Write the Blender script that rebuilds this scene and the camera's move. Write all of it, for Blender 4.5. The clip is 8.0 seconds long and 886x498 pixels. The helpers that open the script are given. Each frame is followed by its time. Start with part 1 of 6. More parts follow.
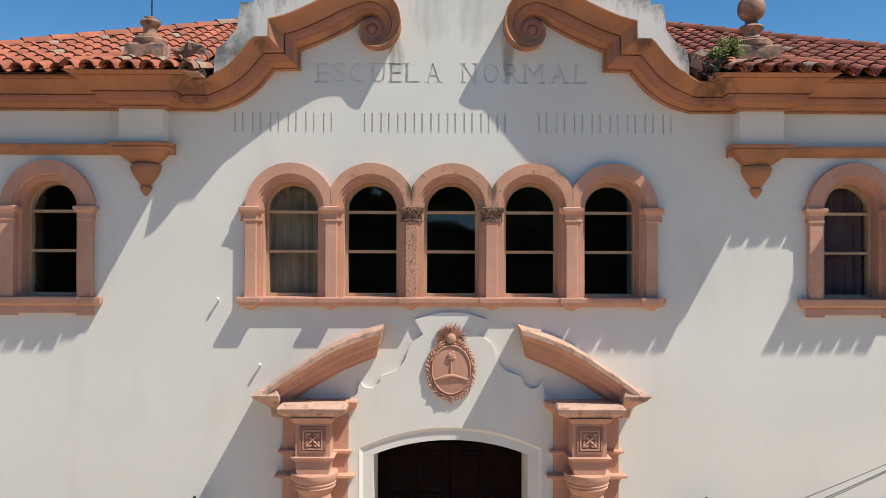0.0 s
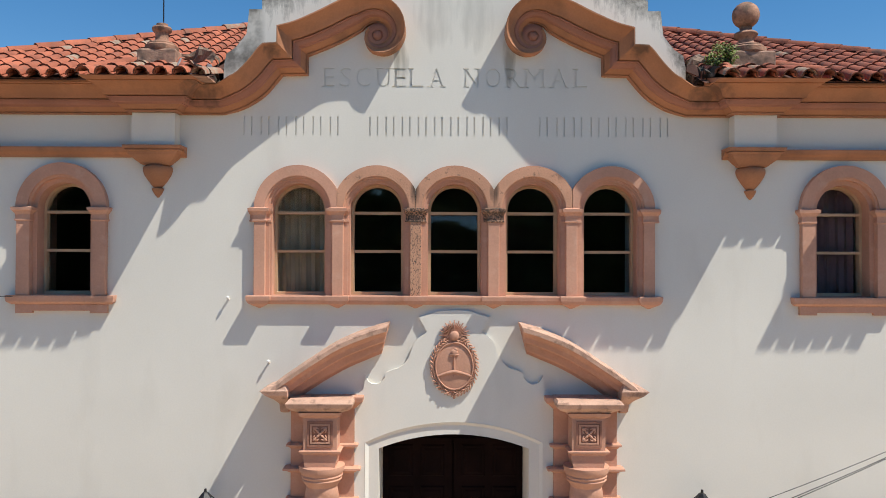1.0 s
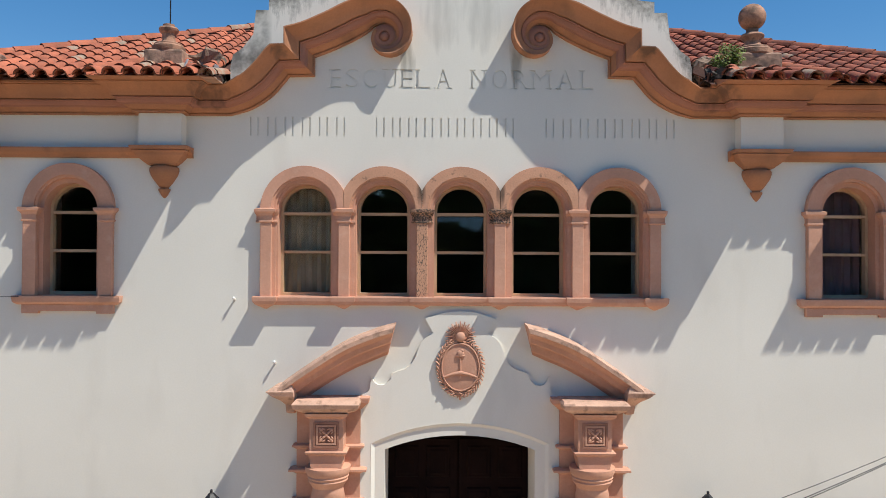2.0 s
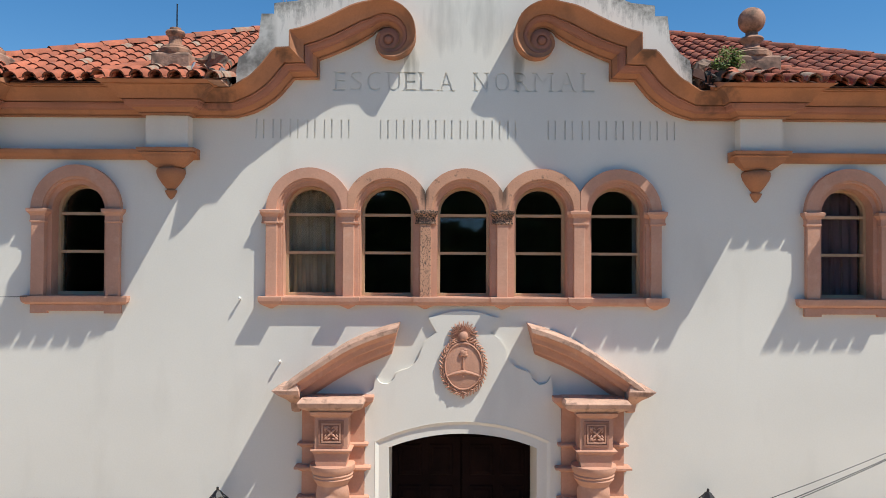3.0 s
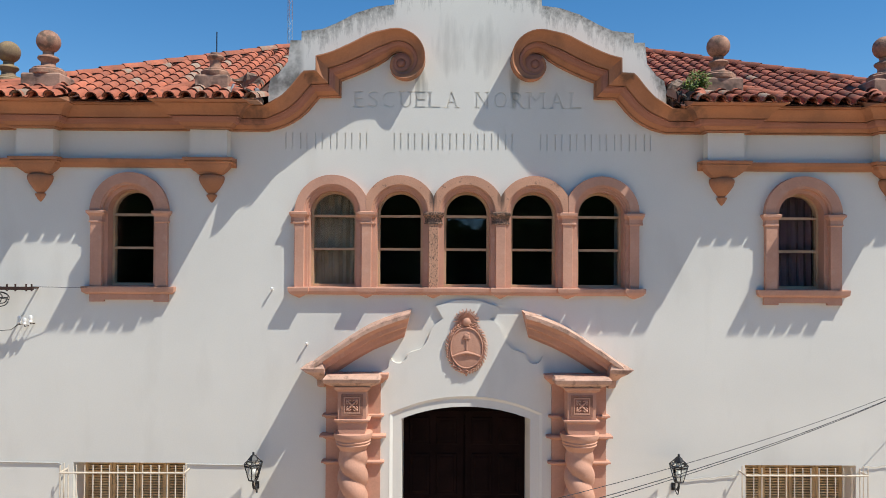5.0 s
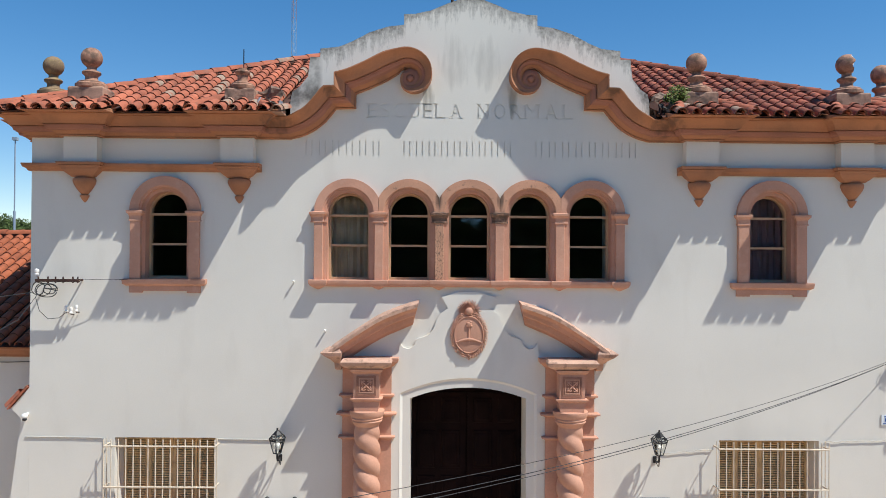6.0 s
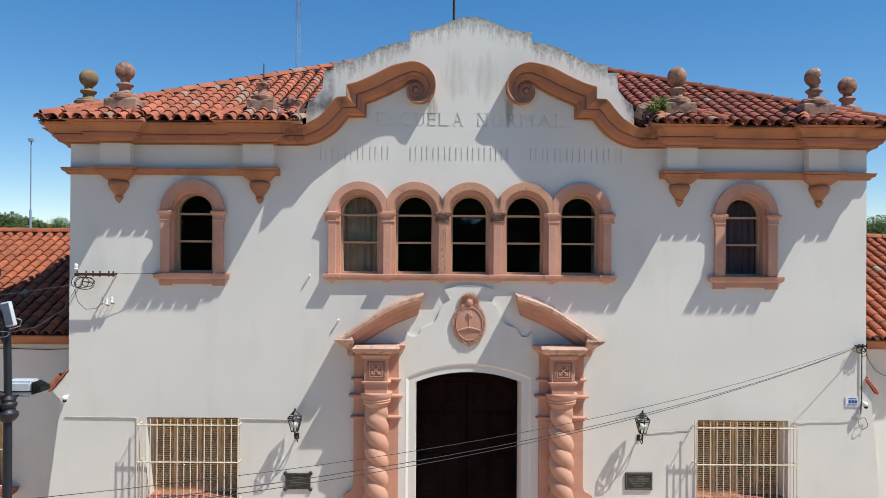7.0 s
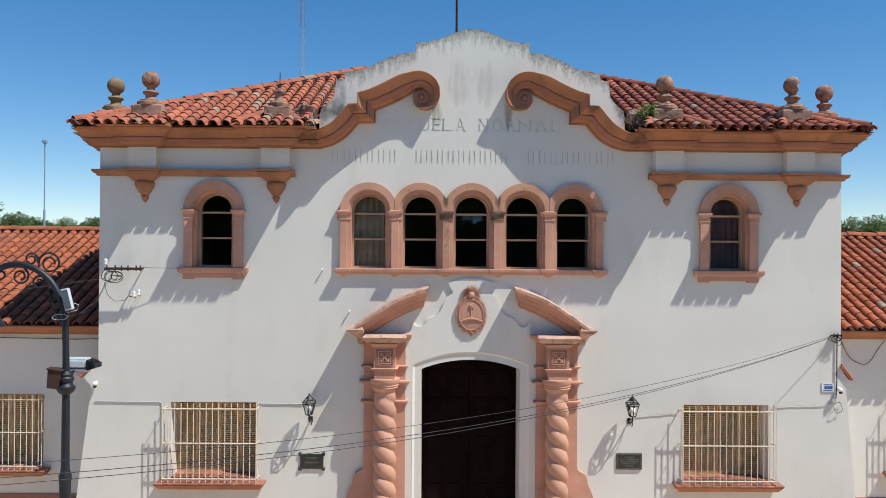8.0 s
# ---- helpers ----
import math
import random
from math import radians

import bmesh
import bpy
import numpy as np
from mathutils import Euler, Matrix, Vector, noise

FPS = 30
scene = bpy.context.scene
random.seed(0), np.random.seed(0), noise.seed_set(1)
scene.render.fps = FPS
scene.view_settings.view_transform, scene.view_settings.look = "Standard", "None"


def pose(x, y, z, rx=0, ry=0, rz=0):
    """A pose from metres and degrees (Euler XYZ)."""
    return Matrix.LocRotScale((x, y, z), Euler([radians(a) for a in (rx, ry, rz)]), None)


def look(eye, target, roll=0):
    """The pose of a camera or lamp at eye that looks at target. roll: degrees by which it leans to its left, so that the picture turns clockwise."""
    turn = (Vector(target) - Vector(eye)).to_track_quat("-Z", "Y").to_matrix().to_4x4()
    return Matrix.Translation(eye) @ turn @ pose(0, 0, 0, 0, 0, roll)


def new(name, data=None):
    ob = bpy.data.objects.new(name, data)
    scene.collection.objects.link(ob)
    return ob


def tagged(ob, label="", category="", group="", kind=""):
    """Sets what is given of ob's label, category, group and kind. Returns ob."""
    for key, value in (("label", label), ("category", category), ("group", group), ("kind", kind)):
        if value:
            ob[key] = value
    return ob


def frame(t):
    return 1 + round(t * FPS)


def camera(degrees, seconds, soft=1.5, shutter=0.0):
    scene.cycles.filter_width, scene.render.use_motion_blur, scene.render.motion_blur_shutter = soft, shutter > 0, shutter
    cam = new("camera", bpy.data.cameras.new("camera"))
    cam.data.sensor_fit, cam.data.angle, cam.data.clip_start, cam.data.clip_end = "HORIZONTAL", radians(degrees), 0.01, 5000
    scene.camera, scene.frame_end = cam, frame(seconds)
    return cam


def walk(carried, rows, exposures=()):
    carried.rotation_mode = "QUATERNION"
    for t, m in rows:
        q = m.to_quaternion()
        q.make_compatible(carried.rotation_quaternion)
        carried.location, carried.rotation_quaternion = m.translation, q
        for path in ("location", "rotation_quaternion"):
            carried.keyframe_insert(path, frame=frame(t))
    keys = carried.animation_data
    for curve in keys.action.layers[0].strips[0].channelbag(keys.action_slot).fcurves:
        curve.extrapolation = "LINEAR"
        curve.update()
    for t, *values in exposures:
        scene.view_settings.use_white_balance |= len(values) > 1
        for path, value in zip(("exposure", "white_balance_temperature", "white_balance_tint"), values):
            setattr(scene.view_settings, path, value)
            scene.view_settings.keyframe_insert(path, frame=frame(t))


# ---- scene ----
cam = camera(60.0, 8.0, soft=0.9)
PATH = [
    (0, (-0.181, -10.992, 6.484), (-0.17, -8.992, 6.516), 0.2),
    (0.5, (-0.205, -11.226, 6.486), (-0.193, -9.227, 6.517), 0.2),
    (1, (-0.232, -11.318, 6.477), (-0.221, -9.318, 6.509), 0.2),
    (1.5, (-0.287, -11.301, 6.478), (-0.274, -9.301, 6.512), 0.3),
    (3, (-0.373, -11.462, 6.487), (-0.362, -9.462, 6.521), 0.3),
    (3.5, (-0.392, -11.613, 6.48), (-0.381, -9.613, 6.513), 0.3),
    (4, (-0.428, -11.963, 6.471), (-0.416, -9.963, 6.502), 0.3),
    (4.5, (-0.439, -12.5, 6.459), (-0.429, -10.5, 6.489), 0.3),
    (6, (-0.609, -14.582, 6.447), (-0.594, -12.582, 6.463), 0.4),
    (6.5, (-0.64, -15.296, 6.439), (-0.625, -13.296, 6.451), 0.4),
    (7, (-0.674, -15.983, 6.415), (-0.659, -13.983, 6.425), 0.4),
    (7.5, (-0.694, -16.642, 6.344), (-0.68, -14.642, 6.355), 0.4),
    (8, (-0.758, -17.163, 6.315), (-0.744, -15.163, 6.326), 0.4),
]
walk(cam, [(t, look(eye, target, roll)) for t, eye, target, roll in PATH], exposures=[(0, 0.33, 6680, 10), (4.5, 0.33, 6430, 10), (6.5, 0.31, 6300, 10), (8, 0.25, 6250, 10)])

# ---- world, sun, exposure ----
SUN_TO = Vector((1.97, -1.0, 3.62)).normalized()
world = bpy.data.worlds.new("sky")
scene.world = world
world.use_nodes = True
wn = world.node_tree
sky = wn.nodes.new("ShaderNodeTexSky")
sky.sky_type = "NISHITA"
sky.sun_disc = False
sky.sun_elevation = math.asin(SUN_TO.z)
sky.sun_rotation = math.atan2(SUN_TO.x, SUN_TO.y)
sky.air_density, sky.dust_density, sky.ozone_density = 1.0, 0.0, 1.0
sky.altitude = 2000
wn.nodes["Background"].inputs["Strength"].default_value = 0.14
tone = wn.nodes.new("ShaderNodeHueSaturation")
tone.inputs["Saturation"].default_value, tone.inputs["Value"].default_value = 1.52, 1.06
clear = wn.nodes.new("ShaderNodeGamma")
clear.inputs["Gamma"].default_value = 0.8
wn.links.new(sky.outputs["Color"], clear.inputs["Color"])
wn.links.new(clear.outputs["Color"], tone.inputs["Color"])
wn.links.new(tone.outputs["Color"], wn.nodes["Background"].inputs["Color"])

sun = new("sun", bpy.data.lights.new("sun", "SUN"))
sun.data.energy, sun.data.angle, sun.data.color = 4.5, radians(0.5), (1.0, 0.98, 0.89)
sun.matrix_world = look(SUN_TO * 60, (0, 0, 0))


# ---- materials ----
def mat(name, color, rough=0.8, dark=0.75, light=1.12, scale=1.2, fine=30.0, bump=0.15, metal=0.0, random_amount=0.0, streak=0.0, stain=None, stain_amount=0.0, stain_scale=4.0, stain_from=0.56):
    """A painted or mineral surface: two scales of variation, optional per-piece variation, streaks running down and stains."""
    m = bpy.data.materials.new(name)
    m.use_nodes = True
    nt = m.node_tree
    n, lk = nt.nodes, nt.links.new
    b = n["Principled BSDF"]
    b.inputs["Roughness"].default_value = rough
    b.inputs["Metallic"].default_value = metal
    geo = n.new("ShaderNodeNewGeometry")
    big = n.new("ShaderNodeTexNoise")
    big.inputs["Scale"].default_value, big.inputs["Detail"].default_value = scale, 5
    small = n.new("ShaderNodeTexNoise")
    small.inputs["Scale"].default_value, small.inputs["Detail"].default_value = fine, 4
    lk(geo.outputs["Position"], big.inputs["Vector"])
    lk(geo.outputs["Position"], small.inputs["Vector"])
    ramp = n.new("ShaderNodeValToRGB")
    ramp.color_ramp.elements[0].position, ramp.color_ramp.elements[1].position = 0.3, 0.72
    ramp.color_ramp.elements[0].color = (*[c * dark for c in color], 1)
    ramp.color_ramp.elements[1].color = (*[min(1, c * light) for c in color], 1)
    mixf = n.new("ShaderNodeMath")
    mixf.operation = "MULTIPLY_ADD"
    mixf.inputs[1].default_value, mixf.inputs[2].default_value = 0.35, -0.175
    lk(small.outputs["Fac"], mixf.inputs[0])
    add = n.new("ShaderNodeMath")
    add.operation = "ADD"
    lk(big.outputs["Fac"], add.inputs[0])
    lk(mixf.outputs[0], add.inputs[1])
    lk(add.outputs[0], ramp.inputs["Fac"])
    out = ramp.outputs["Color"]
    if random_amount:
        info = n.new("ShaderNodeObjectInfo")
        hsv = n.new("ShaderNodeHueSaturation")
        rng = n.new("ShaderNodeMapRange")
        rng.inputs["To Min"].default_value, rng.inputs["To Max"].default_value = 1 - random_amount, 1 + random_amount
        lk(info.outputs["Random"], rng.inputs["Value"])
        lk(rng.outputs["Result"], hsv.inputs["Value"])
        lk(out, hsv.inputs["Color"])
        out = hsv.outputs["Color"]
        isl = n.new("ShaderNodeHueSaturation")
        rng2 = n.new("ShaderNodeMapRange")
        rng2.inputs["To Min"].default_value, rng2.inputs["To Max"].default_value = 1 - random_amount, 1 + random_amount
        lk(geo.outputs["Random Per Island"], rng2.inputs["Value"])
        lk(rng2.outputs["Result"], isl.inputs["Value"])
        lk(out, isl.inputs["Color"])
        out = isl.outputs["Color"]
    if stain_amount:
        st = n.new("ShaderNodeTexNoise")
        st.inputs["Scale"].default_value, st.inputs["Detail"].default_value = stain_scale, 8
        vec = geo.outputs["Position"]
        if streak:
            mp = n.new("ShaderNodeMapping")
            mp.inputs["Scale"].default_value = (1, 1, streak)
            lk(geo.outputs["Position"], mp.inputs["Vector"])
            vec = mp.outputs["Vector"]
        lk(vec, st.inputs["Vector"])
        sr = n.new("ShaderNodeMapRange")
        sr.inputs["From Min"].default_value, sr.inputs["From Max"].default_value = stain_from, stain_from + 0.16
        sr.inputs["To Max"].default_value = stain_amount
        lk(st.outputs["Fac"], sr.inputs["Value"])
        mx = n.new("ShaderNodeMixRGB")
        mx.inputs["Color2"].default_value = (*stain, 1)
        lk(sr.outputs["Result"], mx.inputs["Fac"])
        lk(out, mx.inputs["Color1"])
        out = mx.outputs["Color"]
    lk(out, b.inputs["Base Color"])
    if bump:
        bp = n.new("ShaderNodeBump")
        bp.inputs["Strength"].default_value, bp.inputs["Distance"].default_value = bump, 0.02
        lk(small.outputs["Fac"], bp.inputs["Height"])
        lk(bp.outputs["Normal"], b.inputs["Normal"])
    return m


GABLE = [(0.0, 11.35), (0.2, 11.33), (0.45, 11.24), (0.75, 11.11), (1.05, 11.04), (1.27, 11.03), (1.27, 10.83), (1.58, 10.79), (1.92, 10.68), (2.26, 10.50), (2.5, 10.40), (2.86, 10.36), (2.86, 10.20), (3.05, 10.20), (3.09, 9.83), (3.25, 9.63), (3.385, 9.535), (3.42, 9.35), (3.42, 9.10)]

WHITE = mat("lime_paint", (0.735, 0.705, 0.64), 0.85, 0.93, 1.03, 0.5, 40, 0.035, stain=(0.52, 0.48, 0.42), stain_amount=0.22, stain_scale=1.6, streak=0.35)
OCHRE = mat("ochre_paint", (0.415, 0.18, 0.09), 0.8, 0.78, 1.1, 1.5, 35, 0.12, stain=(0.20, 0.10, 0.057), stain_amount=0.55, stain_scale=3.0, streak=0.5)
PINK = mat("terracotta_paint", (0.57, 0.30, 0.205), 0.82, 0.84, 1.1, 1.4, 35, 0.14, stain=(0.64, 0.40, 0.30), stain_amount=0.35, stain_scale=7.0)
PINKSTAIN = mat("mouldy_terracotta_paint", (0.56, 0.30, 0.19), 0.85, 0.8, 1.1, 2, 40, 0.2, stain=(0.06, 0.048, 0.04), stain_amount=0.92, stain_scale=75.0, streak=0.5, stain_from=0.505)
PINKBLACK = mat("blackened_terracotta_paint", (0.42, 0.23, 0.15), 0.88, 0.6, 1.2, 5, 40, 0.25, stain=(0.045, 0.037, 0.03), stain_amount=0.95, stain_scale=45.0, stain_from=0.40)
PINKWORN = mat("speckled_terracotta_paint", (0.58, 0.305, 0.195), 0.84, 0.82, 1.1, 1.8, 40, 0.18, stain=(0.13, 0.085, 0.06), stain_amount=0.75, stain_scale=16.0, stain_from=0.60)
PINKFLAKE = mat("flaking_terracotta_paint", (0.58, 0.36, 0.265), 0.88, 0.75, 1.12, 4, 40, 0.35, stain=(0.20, 0.12, 0.085), stain_amount=0.75, stain_scale=9.0, stain_from=0.55)
TILE = mat("clay_tile", (0.385, 0.112, 0.058), 0.85, 0.70, 1.25, 2.5, 40, 0.3, random_amount=0.17, stain=(0.20, 0.105, 0.075), stain_amount=0.6, stain_scale=6.0)
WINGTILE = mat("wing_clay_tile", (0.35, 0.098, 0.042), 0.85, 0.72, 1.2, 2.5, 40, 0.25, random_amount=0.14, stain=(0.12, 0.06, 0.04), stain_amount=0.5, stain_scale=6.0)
TILEGREY = mat("lichened_clay_tile", (0.31, 0.23, 0.17), 0.9, 0.75, 1.2, 6, 50, 0.3, random_amount=0.15, stain=(0.37, 0.12, 0.065), stain_amount=0.95, stain_scale=9.0, stain_from=0.47)
# brown tile for x > 0; sunless-side shade and stains share its colour
TILEBROWN = mat("shaded_brown_tile", (0.30, 0.082, 0.044), 0.88, 0.6, 1.25, 3.0, 40, 0.3, random_amount=0.2, stain=(0.09, 0.05, 0.04), stain_amount=0.75, stain_scale=7.0, stain_from=0.52)
# end faces: dirt plus the shadow line of each overlap, put into the colour
TILEEND = mat("dirty_shaded_tile_end", (0.16, 0.055, 0.03), 0.95, 0.6, 1.3, 5, 40, 0.2)
REDBROWN = mat("red_brown_paint", (0.35, 0.15, 0.10), 0.82, 0.82, 1.1, 1.5, 35, 0.12, stain=(0.24, 0.12, 0.08), stain_amount=0.3, stain_scale=3.0, streak=0.5)
DIMSHUTTER = mat("slat_gap_shade", (0.12, 0.07, 0.04), 0.9, 0.8, 1.15, 4, 50, 0.1)
# clay and mortar with the shade of the tile gaps put into the colour
SHADEDCLAY = mat("channel_tile", (0.085, 0.036, 0.026), 0.95, 0.6, 1.2, 4, 40, 0.3)
STONE = mat("weathered_plaster", (0.42, 0.25, 0.175), 0.9, 0.6, 1.2, 4, 40, 0.4, stain=(0.10, 0.065, 0.05), stain_amount=0.85, stain_scale=5.0, stain_from=0.50)
STONEYELLOW = mat("lichened_plaster", (0.27, 0.18, 0.10), 0.9, 0.6, 1.2, 5, 40, 0.35, stain=(0.34, 0.26, 0.06), stain_amount=0.7, stain_scale=6.0)
CONCRETE = mat("grey_concrete", (0.30, 0.28, 0.25), 0.92, 0.6, 1.25, 3, 40, 0.35, stain=(0.08, 0.07, 0.06), stain_amount=0.7, stain_scale=5.0)
FRAME = mat("tan_window_paint", (0.50, 0.335, 0.205), 0.6, 0.85, 1.1, 3, 60, 0.08)
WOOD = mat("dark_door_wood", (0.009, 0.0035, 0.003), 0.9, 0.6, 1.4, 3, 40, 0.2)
SHUTTER = mat("tan_shutter_paint", (0.62, 0.42, 0.21), 0.7, 0.8, 1.15, 4, 50, 0.12, stain=(0.22, 0.12, 0.06), stain_amount=0.4, stain_scale=5.0)
BAR = mat("cream_bar_paint", (0.68, 0.585, 0.46), 0.55, 0.85, 1.08, 6, 60, 0.08, stain=(0.30, 0.17, 0.10), stain_amount=0.3, stain_scale=12.0)
BRICKRED = mat("red_sill_tile", (0.37, 0.14, 0.09), 0.85, 0.7, 1.2, 6, 50, 0.25, random_amount=0.18, stain=(0.13, 0.075, 0.055), stain_amount=0.6, stain_scale=7.0, stain_from=0.5)
IRON = mat("black_iron", (0.018, 0.018, 0.02), 0.5, 0.7, 1.3, 8, 60, 0.15, metal=0.3)
POLEBLUE = mat("dark_painted_iron", (0.010, 0.012, 0.018), 0.5, 0.75, 1.3, 6, 60, 0.12)
RUST = mat("rusty_iron", (0.055, 0.024, 0.016), 0.85, 0.6, 1.3, 8, 60, 0.25)
BRONZE = mat("dark_bronze", (0.055, 0.055, 0.05), 0.5, 0.6, 1.4, 10, 60, 0.2, metal=0.4)
BRONZELIT = mat("worn_bronze", (0.13, 0.125, 0.11), 0.5, 0.7, 1.3, 10, 60, 0.1, metal=0.4)
PORCELAIN = mat("white_porcelain", (0.82, 0.81, 0.78), 0.25, 0.95, 1.03, 6, 60, 0.0)
ALU = mat("pale_grey_paint", (0.58, 0.61, 0.63), 0.4, 0.88, 1.08, 6, 80, 0.05)
SIGNWHITE = mat("sign_white", (0.72, 0.76, 0.80), 0.5, 0.95, 1.02, 4, 60, 0.0)
SIGNBLUE = mat("sign_blue", (0.03, 0.09, 0.30), 0.5, 0.9, 1.1, 4, 60, 0.0)
CABLE = mat("black_cable", (0.03, 0.03, 0.032), 0.7, 0.8, 1.2, 10, 60, 0.0)
CABLEWHITE = mat("painted_cable", (0.50, 0.48, 0.44), 0.7, 0.9, 1.05, 10, 60, 0.0)
CURTAIN = mat("beige_curtain", (0.62, 0.50, 0.36), 0.9, 0.8, 1.15, 4, 60, 0.1)
CURTAINPURPLE = mat("mauve_curtain", (0.26, 0.15, 0.17), 0.9, 0.8, 1.15, 4, 60, 0.1)
NET = mat("white_net_curtain", (0.45, 0.45, 0.43), 0.9, 0.85, 1.1, 4, 60, 0.1)
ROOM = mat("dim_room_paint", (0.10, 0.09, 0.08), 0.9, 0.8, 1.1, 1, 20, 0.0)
LEAF = mat("leaf", (0.058, 0.090, 0.016), 0.85, 0.55, 1.45, 0.8, 20, 0.0, random_amount=0.18)
LEAFBRIGHT = mat("bright_leaf", (0.13, 0.18, 0.02), 0.6, 0.6, 1.5, 5, 40, 0.0, random_amount=0.2)
BARK = mat("bark", (0.10, 0.075, 0.05), 0.95, 0.6, 1.3, 4, 30, 0.4)
PALEBOUNCE = mat("pale_bounce_ground", (0.42, 0.38, 0.32), 0.9, 0.8, 1.2, 0.5, 10, 0.3)
GRASS = mat("dry_grass", (0.12, 0.105, 0.05), 0.9, 0.7, 1.3, 0.5, 10, 0.3)
WARMBOUNCE = mat("warm_bounce_ground", (0.54, 0.40, 0.28), 0.95, 0.8, 1.15, 0.3, 6, 0.2)
TOWERRED = mat("tower_red_paint", (0.24, 0.17, 0.19), 0.6, 0.9, 1.1, 2, 20, 0.0)
TOWERWHITE = mat("tower_grey_paint", (0.27, 0.32, 0.40), 0.6, 0.9, 1.1, 2, 20, 0.0)

CARVED = mat("deep_terracotta_ground", (0.36, 0.17, 0.115), 0.9, 0.75, 1.15, 6, 50, 0.2)
PANEL = mat("grey_solar_face", (0.10, 0.115, 0.145), 0.7, 0.9, 1.1, 6, 60, 0.0)
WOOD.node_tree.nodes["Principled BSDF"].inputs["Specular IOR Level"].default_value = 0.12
GLASS = bpy.data.materials.new("window_glass")
GLASS.use_nodes = True
gb = GLASS.node_tree.nodes["Principled BSDF"]
gb.inputs["Base Color"].default_value = (0.82, 0.85, 0.84, 1)
gb.inputs["Transmission Weight"].default_value, gb.inputs["Roughness"].default_value, gb.inputs["IOR"].default_value = 1.0, 0.02, 1.45


def gable_wall_paint():
    """The lime paint of the front wall, with black mould running down from the top of the gable."""
    m = WHITE.copy()
    m.name = "mouldy_lime_paint"
    nt = m.node_tree
    n, lk = nt.nodes, nt.links.new
    b = n["Principled BSDF"]
    base = b.inputs["Base Color"].links[0].from_socket
    geo = n.new("ShaderNodeNewGeometry")
    xyz = n.new("ShaderNodeSeparateXYZ")
    lk(geo.outputs["Position"], xyz.inputs[0])
    ab = n.new("ShaderNodeMath")
    ab.operation = "ABSOLUTE"
    lk(xyz.outputs["X"], ab.inputs[0])
    sc = n.new("ShaderNodeMath")
    sc.operation = "MULTIPLY"
    sc.inputs[1].default_value = 0.25
    lk(ab.outputs[0], sc.inputs[0])
    fc = n.new("ShaderNodeFloatCurve")
    cv = fc.mapping.curves[0]
    pts = [(0.0, 11.35), (0.45, 11.24), (1.05, 11.04), (1.26, 11.03), (1.29, 10.83), (1.92, 10.68), (2.5, 10.40), (2.86, 10.34), (3.05, 10.2), (3.25, 9.63), (3.42, 9.35), (4.0, 9.0)]
    while len(cv.points) < len(pts):
        cv.points.new(0.5, 0.5)
    for p, (x, z) in zip(cv.points, pts):
        p.location = (x * 0.25, (z - 8.0) * 0.25)
        p.handle_type = "VECTOR"
    fc.mapping.update()
    lk(sc.outputs[0], fc.inputs["Value"])
    top = n.new("ShaderNodeMath")
    top.operation = "MULTIPLY_ADD"
    top.inputs[1].default_value, top.inputs[2].default_value = 4.0, 8.0
    lk(fc.outputs[0], top.inputs[0])
    dist = n.new("ShaderNodeMath")
    dist.operation = "SUBTRACT"
    lk(top.outputs[0], dist.inputs[0])
    lk(xyz.outputs["Z"], dist.inputs[1])
    mp = n.new("ShaderNodeMapping")
    mp.inputs["Scale"].default_value = (9.0, 9.0, 1.8)
    lk(geo.outputs["Position"], mp.inputs["Vector"])
    st = n.new("ShaderNodeTexNoise")
    st.inputs["Scale"].default_value, st.inputs["Detail"].default_value = 1.0, 14
    st.inputs["Roughness"].default_value = 0.74
    lk(mp.outputs["Vector"], st.inputs["Vector"])
    reach = n.new("ShaderNodeMapRange")
    reach.inputs["From Min"].default_value, reach.inputs["From Max"].default_value = 0.38, 0.72
    reach.inputs["To Min"].default_value, reach.inputs["To Max"].default_value = 0.035, 0.62
    lk(st.outputs["Fac"], reach.inputs["Value"])
    ratio = n.new("ShaderNodeMath")
    ratio.operation = "DIVIDE"
    lk(dist.outputs[0], ratio.inputs[0])
    lk(reach.outputs["Result"], ratio.inputs[1])
    fade = n.new("ShaderNodeMapRange")
    fade.inputs["From Min"].default_value, fade.inputs["From Max"].default_value = 0.02, 1.25
    fade.inputs["To Min"].default_value, fade.inputs["To Max"].default_value = 0.95, 0.0
    lk(ratio.outputs[0], fade.inputs["Value"])
    speck = n.new("ShaderNodeTexNoise")
    speck.inputs["Scale"].default_value, speck.inputs["Detail"].default_value, speck.inputs["Roughness"].default_value = 11.0, 10, 0.7
    lk(geo.outputs["Position"], speck.inputs["Vector"])
    spotty = n.new("ShaderNodeMapRange")
    spotty.inputs["From Min"].default_value, spotty.inputs["From Max"].default_value = 0.36, 0.62
    spotty.inputs["To Min"].default_value, spotty.inputs["To Max"].default_value = 0.35, 1.0
    lk(speck.outputs["Fac"], spotty.inputs["Value"])
    mould = n.new("ShaderNodeMath")
    mould.operation = "MULTIPLY"
    lk(fade.outputs["Result"], mould.inputs[0])
    lk(spotty.outputs["Result"], mould.inputs[1])
    # the western end of the gable is grey all over
    west = n.new("ShaderNodeMapRange")
    west.inputs["From Min"].default_value, west.inputs["From Max"].default_value = -2.80, -2.90
    west.inputs["To Max"].default_value = 0.75
    lk(xyz.outputs["X"], west.inputs["Value"])
    high = n.new("ShaderNodeMapRange")
    high.inputs["From Min"].default_value, high.inputs["From Max"].default_value = 9.0, 9.2
    lk(xyz.outputs["Z"], high.inputs["Value"])
    wz = n.new("ShaderNodeMath")
    wz.operation = "MULTIPLY"
